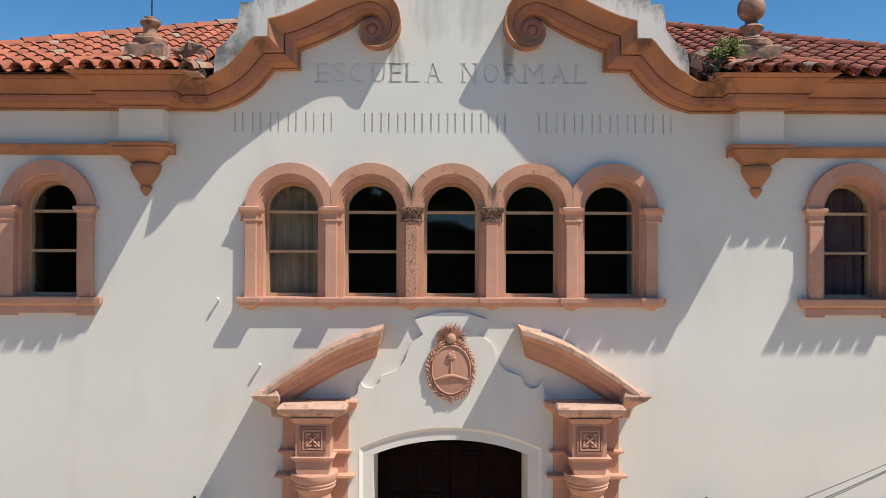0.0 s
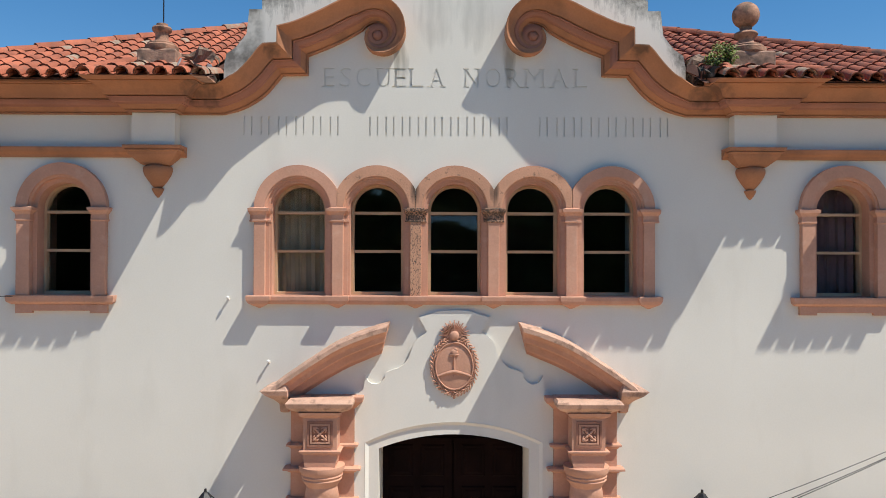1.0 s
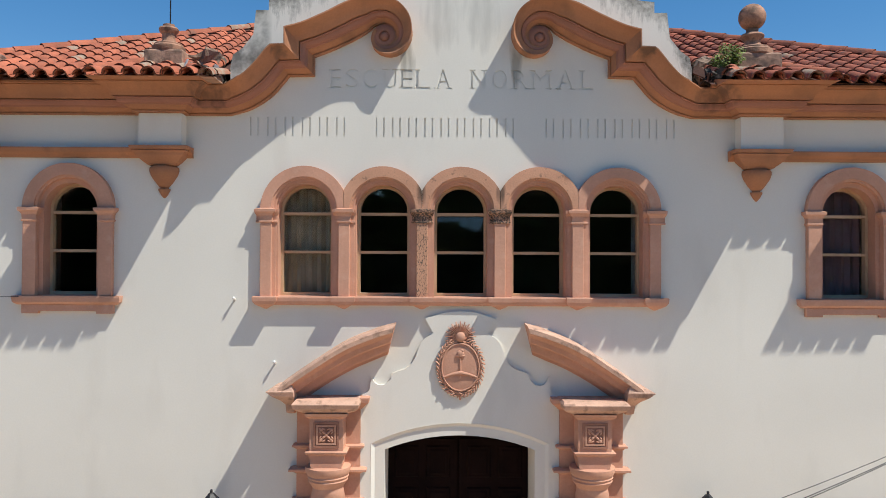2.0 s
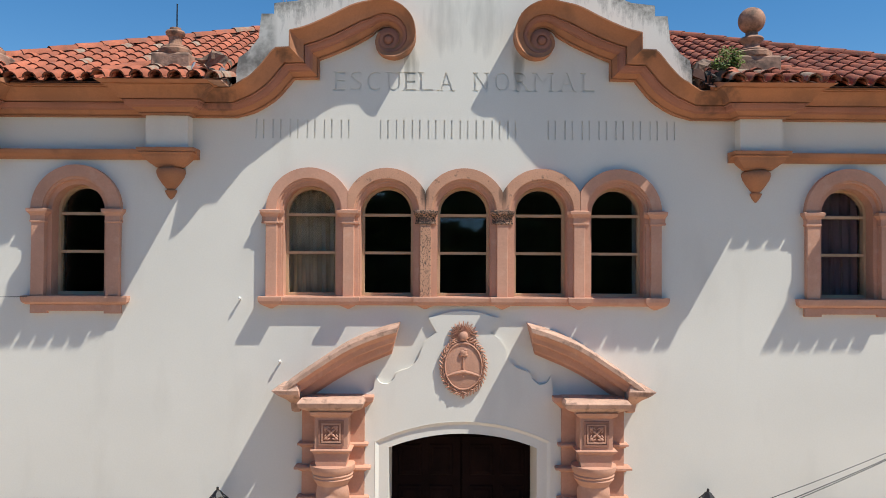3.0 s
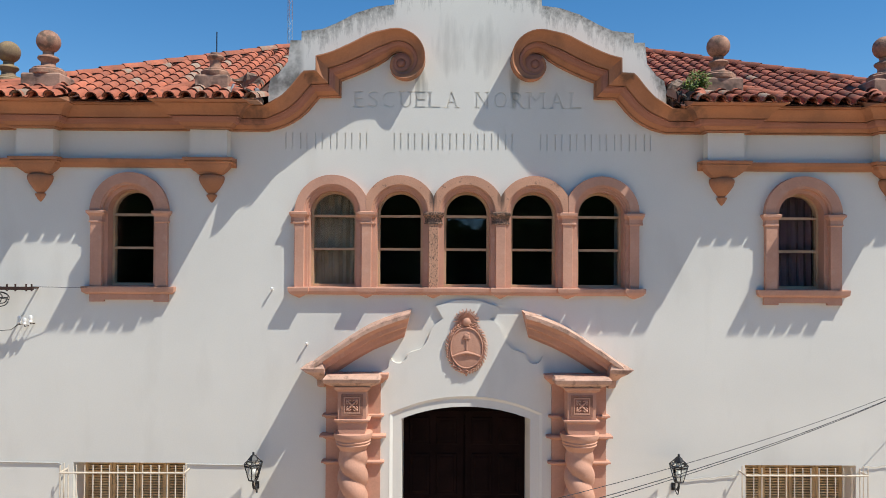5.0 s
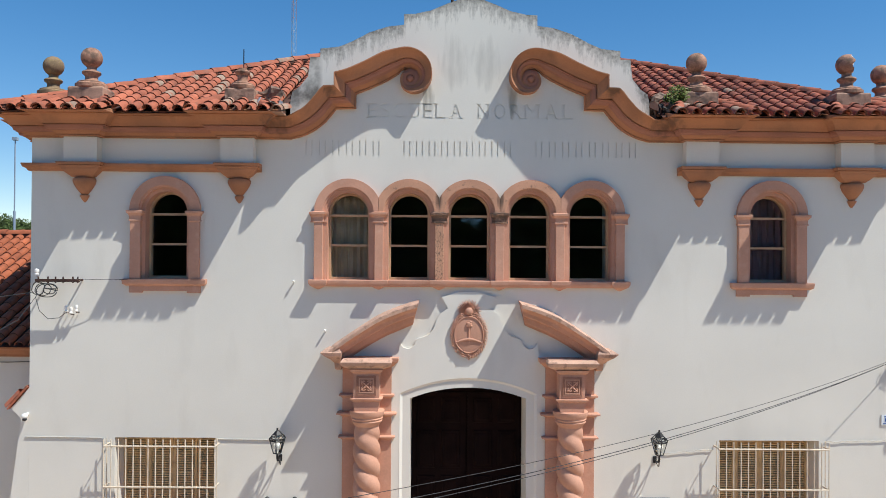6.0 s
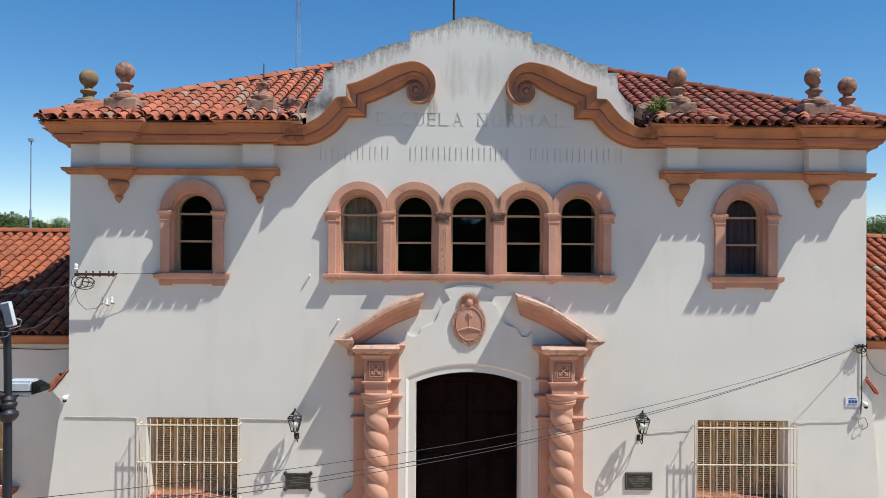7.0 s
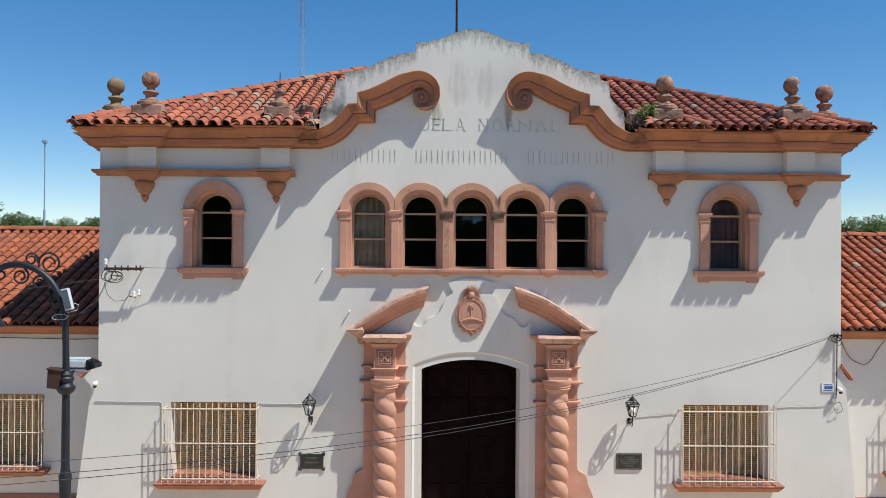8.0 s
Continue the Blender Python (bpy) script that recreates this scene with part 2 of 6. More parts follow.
    patch = n.new("ShaderNodeTexNoise")
    patch.inputs["Scale"].default_value, patch.inputs["Detail"].default_value = 3.2, 8
    lk(geo.outputs["Position"], patch.inputs["Vector"])
    uneven = n.new("ShaderNodeMapRange")
    uneven.inputs["From Min"].default_value, uneven.inputs["From Max"].default_value = 0.40, 0.60
    uneven.inputs["To Min"].default_value, uneven.inputs["To Max"].default_value = 0.25, 1.15
    lk(patch.outputs["Fac"], uneven.inputs["Value"])
    mottled = n.new("ShaderNodeMath")
    mottled.operation = "MULTIPLY"
    lk(west.outputs["Result"], mottled.inputs[0])
    lk(uneven.outputs["Result"], mottled.inputs[1])
    lk(mottled.outputs[0], wz.inputs[0])
    lk(high.outputs["Result"], wz.inputs[1])
    mxx = n.new("ShaderNodeMath")
    mxx.operation = "MAXIMUM"
    lk(mould.outputs[0], mxx.inputs[0])
    lk(wz.outputs[0], mxx.inputs[1])
    col = n.new("ShaderNodeMixRGB")
    col.inputs["Color2"].default_value = (0.095, 0.09, 0.078, 1)
    near = n.new("ShaderNodeMapRange")
    near.inputs["From Min"].default_value, near.inputs["From Max"].default_value = 3.46, 3.42
    lk(ab.outputs[0], near.inputs["Value"])
    only = n.new("ShaderNodeMath")
    only.operation = "MULTIPLY"
    lk(mxx.outputs[0], only.inputs[0])
    lk(near.outputs["Result"], only.inputs[1])
    lk(only.outputs[0], col.inputs["Fac"])
    lk(base, col.inputs["Color1"])
    lk(col.outputs["Color"], b.inputs["Base Color"])
    return m


GABLEPAINT = gable_wall_paint()


def blotch(m, x, z, rx, rz, colour, amount):
    """Adds a ragged stain to a material, on both sides of the middle, round the places (-x, z) and (x, z)."""
    nt = m.node_tree
    n, lk = nt.nodes, nt.links.new
    b = n["Principled BSDF"]
    base = b.inputs["Base Color"].links[0].from_socket
    geo = n.new("ShaderNodeNewGeometry")
    xyz = n.new("ShaderNodeSeparateXYZ")
    lk(geo.outputs["Position"], xyz.inputs[0])

    def calc(op, a, c):
        k = n.new("ShaderNodeMath")
        k.operation = op
        for i, q in enumerate((a, c)):
            if isinstance(q, (int, float)):
                k.inputs[i].default_value = q
            elif q is not None:
                lk(q, k.inputs[i])
        return k.outputs[0]

    dx = calc("DIVIDE", calc("SUBTRACT", calc("ABSOLUTE", xyz.outputs["X"], None), x), rx)
    dz = calc("DIVIDE", calc("SUBTRACT", xyz.outputs["Z"], z), rz)
    d = calc("ADD", calc("MULTIPLY", dx, dx), calc("MULTIPLY", dz, dz))
    st = n.new("ShaderNodeTexNoise")
    st.inputs["Scale"].default_value, st.inputs["Detail"].default_value = 3.6, 9
    mp = n.new("ShaderNodeMapping")
    mp.inputs["Scale"].default_value = (2.6, 2.6, 0.45)
    lk(geo.outputs["Position"], mp.inputs["Vector"])
    lk(mp.outputs["Vector"], st.inputs["Vector"])
    edge = calc("SUBTRACT", calc("MULTIPLY", st.outputs["Fac"], 2.4), calc("ADD", d, 0.45))
    fac = n.new("ShaderNodeMapRange")
    fac.inputs["From Min"].default_value, fac.inputs["From Max"].default_value, fac.inputs["To Max"].default_value = 0.0, 0.8, amount
    lk(edge, fac.inputs["Value"])
    col = n.new("ShaderNodeMixRGB")
    col.inputs["Color2"].default_value = (*colour, 1)
    lk(fac.outputs["Result"], col.inputs["Fac"])
    lk(base, col.inputs["Color1"])
    lk(col.outputs["Color"], b.inputs["Base Color"])


blotch(GABLEPAINT, 0.80, 9.42, 0.13, 0.42, (0.20, 0.19, 0.16), 0.65)
blotch(GABLEPAINT, 0.30, 10.1, 0.35, 0.6, (0.42, 0.40, 0.36), 0.45)
blotch(PINKWORN, 0.585, 7.50, 0.085, 0.26, (0.05, 0.038, 0.03), 0.85)
MOULDYOCHRE = OCHRE.copy()
MOULDYOCHRE.name = "mouldy_ochre_paint"
MOULDYRED = REDBROWN.copy()
MOULDYRED.name = "mouldy_red_brown_paint"
for m in (MOULDYOCHRE, MOULDYRED):
    blotch(m, 3.62, 8.88, 0.34, 0.24, (0.05, 0.035, 0.028), 0.6)
    blotch(m, 2.62, 9.50, 0.16, 0.16, (0.06, 0.045, 0.035), 0.7)
    blotch(m, 0.85, 9.50, 0.22, 0.12, (0.09, 0.06, 0.04), 0.6)


# ---- mesh helpers ----
ORIGIN = {}


def thing(name, label, category, at=(0, 0, 0), group="", kind=""):
    ob = new(name)
    ob.location = at
    ob.empty_display_size = 0.2
    ORIGIN[ob.name] = Vector(at)
    return tagged(ob, label, category, group, kind)


def part(name, bm, material, parent=None, label="", smooth=False, bevel=0.0):
    """Links a bmesh, made in world places, as one mesh object under its thing or part."""
    o = ORIGIN[parent.name] if parent else Vector((0, 0, 0))
    bmesh.ops.translate(bm, verts=bm.verts, vec=-o)
    bmesh.ops.recalc_face_normals(bm, faces=bm.faces)
    me = bpy.data.meshes.new(name)
    bm.to_mesh(me)
    bm.free()
    me.materials.append(material)
    if smooth:
        for p in me.polygons:
            p.use_smooth = True
        me.set_sharp_from_angle(angle=radians(38))
    ob = new(name, me)
    if parent:
        ob.parent = parent
    ORIGIN[ob.name] = o
    if bevel:
        md = ob.modifiers.new("worn_edge", "BEVEL")
        md.width, md.segments, md.limit_method, md.angle_limit = bevel, 2, "ANGLE", radians(40)
    if label:
        ob["label"] = label
    return ob


def structure(name, bm, material, label, category, smooth=False, bevel=0.0):
    return tagged(part(name, bm, material, None, "", smooth, bevel), label, category, kind="structure")


def box(x0, x1, y0, y1, z0, z1, bm=None):
    bm = bm or bmesh.new()
    v = [bm.verts.new((x, y, z)) for x in (x0, x1) for y in (y0, y1) for z in (z0, z1)]
    for f in ((0, 1, 3, 2), (4, 6, 7, 5), (0, 4, 5, 1), (2, 3, 7, 6), (0, 2, 6, 4), (1, 5, 7, 3)):
        bm.faces.new([v[i] for i in f])
    return bm


def prism(outline, y0, y1, bm=None, holes=()):
    """An outline in x and z, with holes, made solid from y0 to y1."""
    bm = bm or bmesh.new()
    edges = []
    for loop in (outline, *holes):
        vs = [bm.verts.new((x, y0, z)) for x, z in loop]
        edges += [bm.edges.new((vs[i], vs[(i + 1) % len(vs)])) for i in range(len(vs))]
    geo = bmesh.ops.triangle_fill(bm, use_beauty=True, use_dissolve=False, edges=edges)["geom"]
    faces = [g for g in geo if isinstance(g, bmesh.types.BMFace)]
    ex = bmesh.ops.extrude_face_region(bm, geom=faces)["geom"]
    bmesh.ops.translate(bm, verts=[g for g in ex if isinstance(g, bmesh.types.BMVert)], vec=(0, y1 - y0, 0))
    return bm


def grid(rows, bm=None, close_u=False, close_v=False):
    """A skin over rows of points, all of one length."""
    bm = bm or bmesh.new()
    vs = [[bm.verts.new(p) for p in r] for r in rows]
    nu, nv = len(vs), len(vs[0])
    for i in range(nu if close_u else nu - 1):
        for j in range(nv if close_v else nv - 1):
            a, b, c, d = vs[i][j], vs[i][(j + 1) % nv], vs[(i + 1) % nu][(j + 1) % nv], vs[(i + 1) % nu][j]
            bm.faces.new((a, b, c, d))
    return bm, vs


def solid_loft(rows, bm=None):
    """A skin over closed rings, capped at both ends."""
    bm, vs = grid(rows, bm, close_v=True)
    bm.faces.new(vs[0])
    bm.faces.new(list(reversed(vs[-1])))
    return bm


def lathe(profile, cx, cy, n=24, bm=None, a0=0.0, a1=360.0):
    """Turns a profile of (radius, z) about an upright axis; a ring is whole when a1 - a0 is 360."""
    whole = abs(a1 - a0 - 360) < 1e-6
    k = n if whole else n + 1
    rows = []
    for r, z in profile:
        rows.append([(cx + r * math.cos(radians(a0 + (a1 - a0) * i / n)), cy + r * math.sin(radians(a0 + (a1 - a0) * i / n)), z) for i in range(k)])
    bm, vs = grid(rows, bm, close_v=whole)
    if whole:
        for ring in (vs[0], vs[-1]):
            try:
                bm.faces.new(ring)
            except ValueError:
                pass
    else:
        for ring in (vs[0], vs[-1]):
            bm.faces.new(ring)
        bm.faces.new([v[0] for v in vs] + [v[-1] for v in reversed(vs)])
    bmesh.ops.remove_doubles(bm, verts=bm.verts, dist=1e-5)
    return bm


def tube(points, radius, bm=None, n=6):
    """A round bar along points."""
    bm = bm or bmesh.new()
    pts = [Vector(p) for p in points]
    rows = []
    for i, p in enumerate(pts):
        d = (pts[min(i + 1, len(pts) - 1)] - pts[max(i - 1, 0)]).normalized()
        side = d.cross(Vector((0, 0, 1)) if abs(d.z) < 0.95 else Vector((0, 1, 0))).normalized()
        up = side.cross(d)
        r = radius[i] if isinstance(radius, (list, tuple)) else radius
        rows.append([p + side * (r * math.cos(2 * math.pi * k / n)) + up * (r * math.sin(2 * math.pi * k / n)) for k in range(n)])
    return solid_loft(rows, bm)


def ball(c, r, bm=None, squash=(1, 1, 1), u=20, v=12):
    bm = bm or bmesh.new()
    m = Matrix.Translation(c) @ Matrix.Diagonal((*squash, 1))
    bmesh.ops.create_uvsphere(bm, u_segments=u, v_segments=v, radius=r, matrix=m)
    return bm


def smooth_path(points, per=6, sharp=()):
    """A soft curve through points; it turns hard at the numbered ones."""
    out = []
    n = len(points)
    for i in range(n - 1):
        p1, p2 = Vector(points[i]), Vector(points[i + 1])
        p0 = Vector(points[i - 1]) if i > 0 and i not in sharp else p1 - (p2 - p1)
        p3 = Vector(points[i + 2]) if i + 2 < n and i + 1 not in sharp else p2 + (p2 - p1)
        for k in range(per):
            t = k / per
            out.append(0.5 * (2 * p1 + (p2 - p0) * t + (2 * p0 - 5 * p1 + 4 * p2 - p3) * t * t + (3 * p1 - p0 - 3 * p2 + p3) * t ** 3))
    out.append(Vector(points[-1]))
    return out


def arch(cx, half, z0, zs, n=20):
    """Outline of an opening with a round head: cx, half width, bottom and springing."""
    return [(cx - half, z0), (cx + half, z0)] + [(cx + half * math.cos(math.pi * i / n), zs + half * math.sin(math.pi * i / n)) for i in range(n + 1)]


def segmental(cx, half, z0, zs, rise, n=16):
    """Outline of an opening with a flat arched head."""
    R = (half * half + rise * rise) / (2 * rise)
    a = math.asin(half / R)
    return [(cx - half, z0), (cx + half, z0)] + [(cx + R * math.sin(a - 2 * a * i / n), zs + rise - R + R * math.cos(a - 2 * a * i / n)) for i in range(n + 1)]

# ---- large structure ----
WINDOWS = [-2.30, -1.15, 0.0, 1.15, 2.30]
SIDE = 5.75
SPRING, SILL = 7.24, 5.96

structure("ground", box(-400, 400, -400, 500, -0.3, 0.0), GRASS, "dry grassy ground reaching to the horizon", "ground")
# unseen paving and street, pale so they throw light up onto the wall
structure("pavement", box(-60, 60, -13, 14, 0.003, 0.12), WARMBOUNCE, "unseen reddish ground sheet bouncing warm light onto the school", "pavement")
structure("road", box(-60, 60, -22, -13.02, 0.003, 0.01), PALEBOUNCE, "unseen pale ground sheet bouncing light onto the front wall", "road")


def letter_cutter():
    """The shallow cut letters over the windows: the readable words as serifed letters, the rest as plain bars."""
    bm = bmesh.new()
    feet = {"E": ((0.08, 0), (0.08, 1)), "U": ((0.10, 1), (0.90, 1)), "L": ((0.10, 0), (0.10, 1)), "A": ((0.06, 0), (0.94, 0)), "N": ((0.10, 0), (0.10, 1), (0.90, 1)), "R": ((0.12, 0), (0.12, 1), (0.94, 0)), "M": ((0.07, 0), (0.93, 0), (0.07, 1), (0.93, 1))}

    def letter(ch, x0, x1, z0, h):
        cu = bpy.data.curves.new("glyph", "FONT")
        cu.body, cu.size, cu.extrude, cu.offset, cu.resolution_u = ch, 1.0, 0.036, -0.009, 3
        ob = bpy.data.objects.new("glyph", cu)
        scene.collection.objects.link(ob)
        me = bpy.data.meshes.new_from_object(ob.evaluated_get(bpy.context.evaluated_depsgraph_get()))
        bmm = bmesh.new()
        bmm.from_mesh(me)
        bmesh.ops.remove_doubles(bmm, verts=bmm.verts, dist=1e-4)
        bmesh.ops.recalc_face_normals(bmm, faces=bmm.faces)
        xs, zs = [v.co.x for v in bmm.verts], [v.co.y for v in bmm.verts]
        kx, kz = (x1 - x0) / (max(xs) - min(xs)), h / (max(zs) - min(zs))
        for v in bmm.verts:
            v.co = Vector((x0 + (v.co.x - min(xs)) * kx, -0.016 + v.co.z, z0 + (v.co.y - min(zs)) * kz))
        bmm.to_mesh(me)
        bmm.free()
        bm.from_mesh(me)
        bpy.data.objects.remove(ob)
        bpy.data.curves.remove(cu)
        bpy.data.meshes.remove(me)
        for fx, top in feet.get(ch, ()):
            c, z = x0 + (x1 - x0) * fx, z0 + (h - 0.016) * top
            box(c - 0.042, c + 0.042, -0.045, 0.017, z - 0.001, z + 0.018, bm)

    for ch, x0, x1 in zip("ESCUELA", (-1.94, -1.71, -1.46, -1.15, -0.90, -0.68, -0.38), (-1.79, -1.53, -1.26, -0.97, -0.73, -0.47, -0.17)):
        letter(ch, x0, x1, 9.045, 0.285)
    for ch, x0, x1 in zip("NORMAL", (0.14, 0.45, 0.75, 1.03, 1.42, 1.76), (0.35, 0.67, 0.97, 1.31, 1.65, 1.95)):
        letter(ch, x0, x1, 9.045, 0.285)
    for x0, x1, n in ((-3.18, -1.66, 6), (-1.32, 0.83, 9), (1.18, 3.22, 8)):
        step = (x1 - x0) / n
        for i in range(n):
            c = x0 + step * (i + 0.5)
            for o in (-0.055, 0.055):
                box(c + o - 0.011, c + o + 0.011, -0.02, 0.018, 8.33, 8.61, bm)
    return bm


def front_wall():
    holes = [arch(c, 0.462, SILL - 0.03, SPRING) for c in (*WINDOWS, -SIDE, SIDE)]
    holes += [[(s * 5.73 - 0.95, 1.26), (s * 5.73 + 0.95, 1.26), (s * 5.73 + 0.95, 2.96), (s * 5.73 - 0.95, 2.96)] for s in (-1, 1)]
    door = segmental(0, 1.10, 0.0, 3.73, 0.21)[1:][::-1]
    full = [(-8.30, 0.0)] + [(-1.10, 0.0)] + [p for p in door if p[1] > 0] + [(1.10, 0.0)] + [(8.30, 0.0), (8.30, 8.95), (3.42, 8.95)] + [(x, z) for x, z in reversed(GABLE)] + [(-x, z) for x, z in GABLE[1:]] + [(-3.42, 8.95), (-8.30, 8.95)]
    bm = prism(full, 0.0, 0.40, holes=holes)
    bmesh.ops.recalc_face_normals(bm, faces=bm.faces)
    wall = structure("wall_front", bm, GABLEPAINT, "cream lime-painted front wall with a curved gable, black mould at its top", "wall")
    cut = letter_cutter()
    me = bpy.data.meshes.new("cutter")
    bmesh.ops.recalc_face_normals(cut, faces=cut.faces)
    cut.to_mesh(me)
    cut.free()
    cutter = new("cutter", me)
    md = wall.modifiers.new("inscription", "BOOLEAN")
    md.operation, md.solver, md.object, md.use_self = "DIFFERENCE", "EXACT", cutter, True
    done = bpy.data.meshes.new_from_object(wall.evaluated_get(bpy.context.evaluated_depsgraph_get()))
    wall.modifiers.clear()
    wall.data = done
    bpy.data.objects.remove(cutter)
    return wall


front_wall()

# the rest of the block: side and back walls, upper floor and ceiling
for s, nm in ((-1, "wall_west"), (1, "wall_east")):
    structure(nm, box(min(s * 8.30, s * 7.95), max(s * 8.30, s * 7.95), 0.403, 10.2, 0, 8.95), WHITE, "cream lime-painted side wall", "wall")
structure("wall_north", box(-8.30, 8.30, 10.203, 10.55, 0, 8.95), WHITE, "cream lime-painted rear wall", "wall")
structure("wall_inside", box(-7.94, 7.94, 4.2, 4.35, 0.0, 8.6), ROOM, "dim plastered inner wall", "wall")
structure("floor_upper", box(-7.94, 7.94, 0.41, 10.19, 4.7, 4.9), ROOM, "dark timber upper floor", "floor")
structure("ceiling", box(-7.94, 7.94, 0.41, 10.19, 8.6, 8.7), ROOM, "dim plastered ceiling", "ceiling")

# cornice, breaking forward at the piers and curling up into the gable
PROFILE = [(0.0, 0.0), (0.0, 0.08), (0.04, 0.085), (0.045, 0.07), (0.07, 0.07), (0.075, 0.09), (0.13, 0.115), (0.2, 0.155), (0.235, 0.165), (0.24, 0.195), (0.262, 0.20), (0.27, 0.225), (0.31, 0.245), (0.44, 0.262), (0.447, 0.295), (0.465, 0.30), (0.47, 0.272), (0.51, 0.272), (0.515, 0.325), (0.545, 0.332), (0.64, 0.345), (0.76, 0.385), (0.88, 0.455), (0.95, 0.496), (0.955, 0.51), (1.0, 0.51), (1.0, 0.0)]
LOW = [(3.40, 8.62), (3.10, 8.71), (2.81, 8.89), (2.61, 9.11), (2.54, 9.20), (2.165, 9.21), (2.165, 9.49), (1.91, 9.59), (1.65, 9.71), (1.46, 9.815), (1.34, 9.895)]
UPP = [(3.40, 8.99), (3.12, 9.09), (2.93, 9.27), (2.78, 9.46), (2.71, 9.53), (2.52, 9.54), (2.52, 9.78), (2.28, 9.86), (1.96, 10.015), (1.635, 10.19), (1.345, 10.275)]
PIERS = (4.37, 7.29)
PIER_HALF, PIER_OUT = 0.31, 0.25
# how far the cornice stands out along the gable, dying away into the volute
REACH = ((0, 4, 30, 35, 40, 45, 50, 55, 60, 65, 70, 78, 90), (0.444, 0.622, 0.60, 0.56, 0.525, 0.49, 0.45, 0.41, 0.355, 0.295, 0.246, 0.181, 0.145))


def cornice(s, name):
    rows = []

    def straight(fx, fy):
        rows.append([(s * fx(0.87 * d), fy(0.87 * d), 8.62 + 0.37 * v) for v, d in PROFILE])

    straight(lambda d: 8.30 + d, lambda d: 10.55)
    straight(lambda d: 8.30 + d, lambda d: 0.92 + PIER_HALF + d)
    straight(lambda d: 8.30 + d + (PIER_OUT if d > 0 else 0), lambda d: 0.92 + PIER_HALF + d)
    straight(lambda d: 8.30 + d + (PIER_OUT if d > 0 else 0), lambda d: 0.92 - PIER_HALF - d)
    straight(lambda d: 8.30 + d, lambda d: 0.92 - PIER_HALF - d)
    straight(lambda d: 8.30 + d, lambda d: -d)
    for c in reversed(PIERS):
        out = lambda d: -d - (PIER_OUT if d > 0 else 0)
        straight(lambda d: c + PIER_HALF + d, lambda d: -d)
        straight(lambda d: c + PIER_HALF + d, out)
        straight(lambda d: c - PIER_HALF - d, out)
        straight(lambda d: c - PIER_HALF - d, lambda d: -d)
    low = smooth_path([(x, 0, z) for x, z in LOW], 5, (4, 5, 6))
    upp = smooth_path([(x, 0, z) for x, z in UPP], 5, (4, 5, 6))
    c = Vector((1.14, 0, 9.785))
    lo = [(32, .235), (60, .215), (110, .19), (165, .165), (215, .14), (265, .12), (312, .11), (360, .10), (405, .09)]
    up = [(68, .53), (90, .515), (135, .465), (180, .405), (225, .335), (270, .27), (315, .225), (360, .185), (405, .16)]

    def spiral(keys):
        pts = []
        for (a0, r0), (a1, r1) in zip(keys, keys[1:]):
            for k in range(5):
                a, r = radians(a0 + (a1 - a0) * k / 5), r0 + (r1 - r0) * k / 5
                pts.append(c + Vector((r * math.cos(a), 0, r * math.sin(a))))
        return pts

    low, upp = low[:-1] + spiral(lo), upp[:-1] + spiral(up)
    for i, (p, q) in enumerate(zip(low, upp)):
        a = i - (len(low) - 41)
        base = 0.11 * min(1.0, max(0.0, (a - 3) / 16))
        rows.append([(s * (p.x + (q.x - p.x) * v), -d * (float(np.interp(i, *REACH)) - base) / 0.51 - (base if d > 0 else 0), p.z + (q.z - p.z) * v) for v, d in PROFILE])
    bm, vs = grid(rows)
    # solid eye and body of the volute
    for f in bm.faces:
        f.material_index = 0
    n = 28
    solid_loft([[(s * (c.x + r * math.cos(2 * math.pi * i / n)), -d, c.z + r * math.sin(2 * math.pi * i / n)) for i in range(n)] for r, d in ((0.20, 0.0), (0.19, 0.09), (0.15, 0.125), (0.10, 0.135), (0.082, 0.13), (0.075, 0.115), (0.068, 0.115), (0.062, 0.135), (0.045, 0.155), (0.02, 0.163))], bm)
    bm.faces.ensure_lookup_table()
    for f in bm.faces[(len(rows) - 1) * (len(PROFILE) - 1):]:
        f.material_index = 1
    bm.faces.ensure_lookup_table()
    per = len(PROFILE) - 1
    for i in range((len(rows) - 1) * per):
        if 0.235 <= PROFILE[i % per][0] < 0.51:
            bm.faces[i].material_index = 1
    ob = structure(name, bm, MOULDYOCHRE, "ochre-painted moulded cornice curling into a volute on the gable", "cornice", smooth=True)
    ob.data.materials.append(MOULDYRED)
    return ob


cornice(-1, "trim_cornice_1")
cornice(1, "trim_cornice_2")


def string_course(s, name):
    prof = [(7.99, 0.0), (7.99, 0.05), (8.03, 0.07), (8.06, 0.12), (8.11, 0.14), (8.13, 0.14), (8.13, 0.0)]
    rows = [[(s * x, y, z) for x, y, z in r] for r in ([(3.95, -d, z) for z, d in prof], [(8.30 + d, -d, z) for z, d in prof], [(8.30 + d, 10.55, z) for z, d in prof])]
    bm, vs = grid(rows)
    bm.faces.new(vs[0])
    return structure(name, bm, OCHRE, "ochre-painted string course under the frieze", "moulding")


string_course(-1, "trim_band_1")
string_course(1, "trim_band_2")


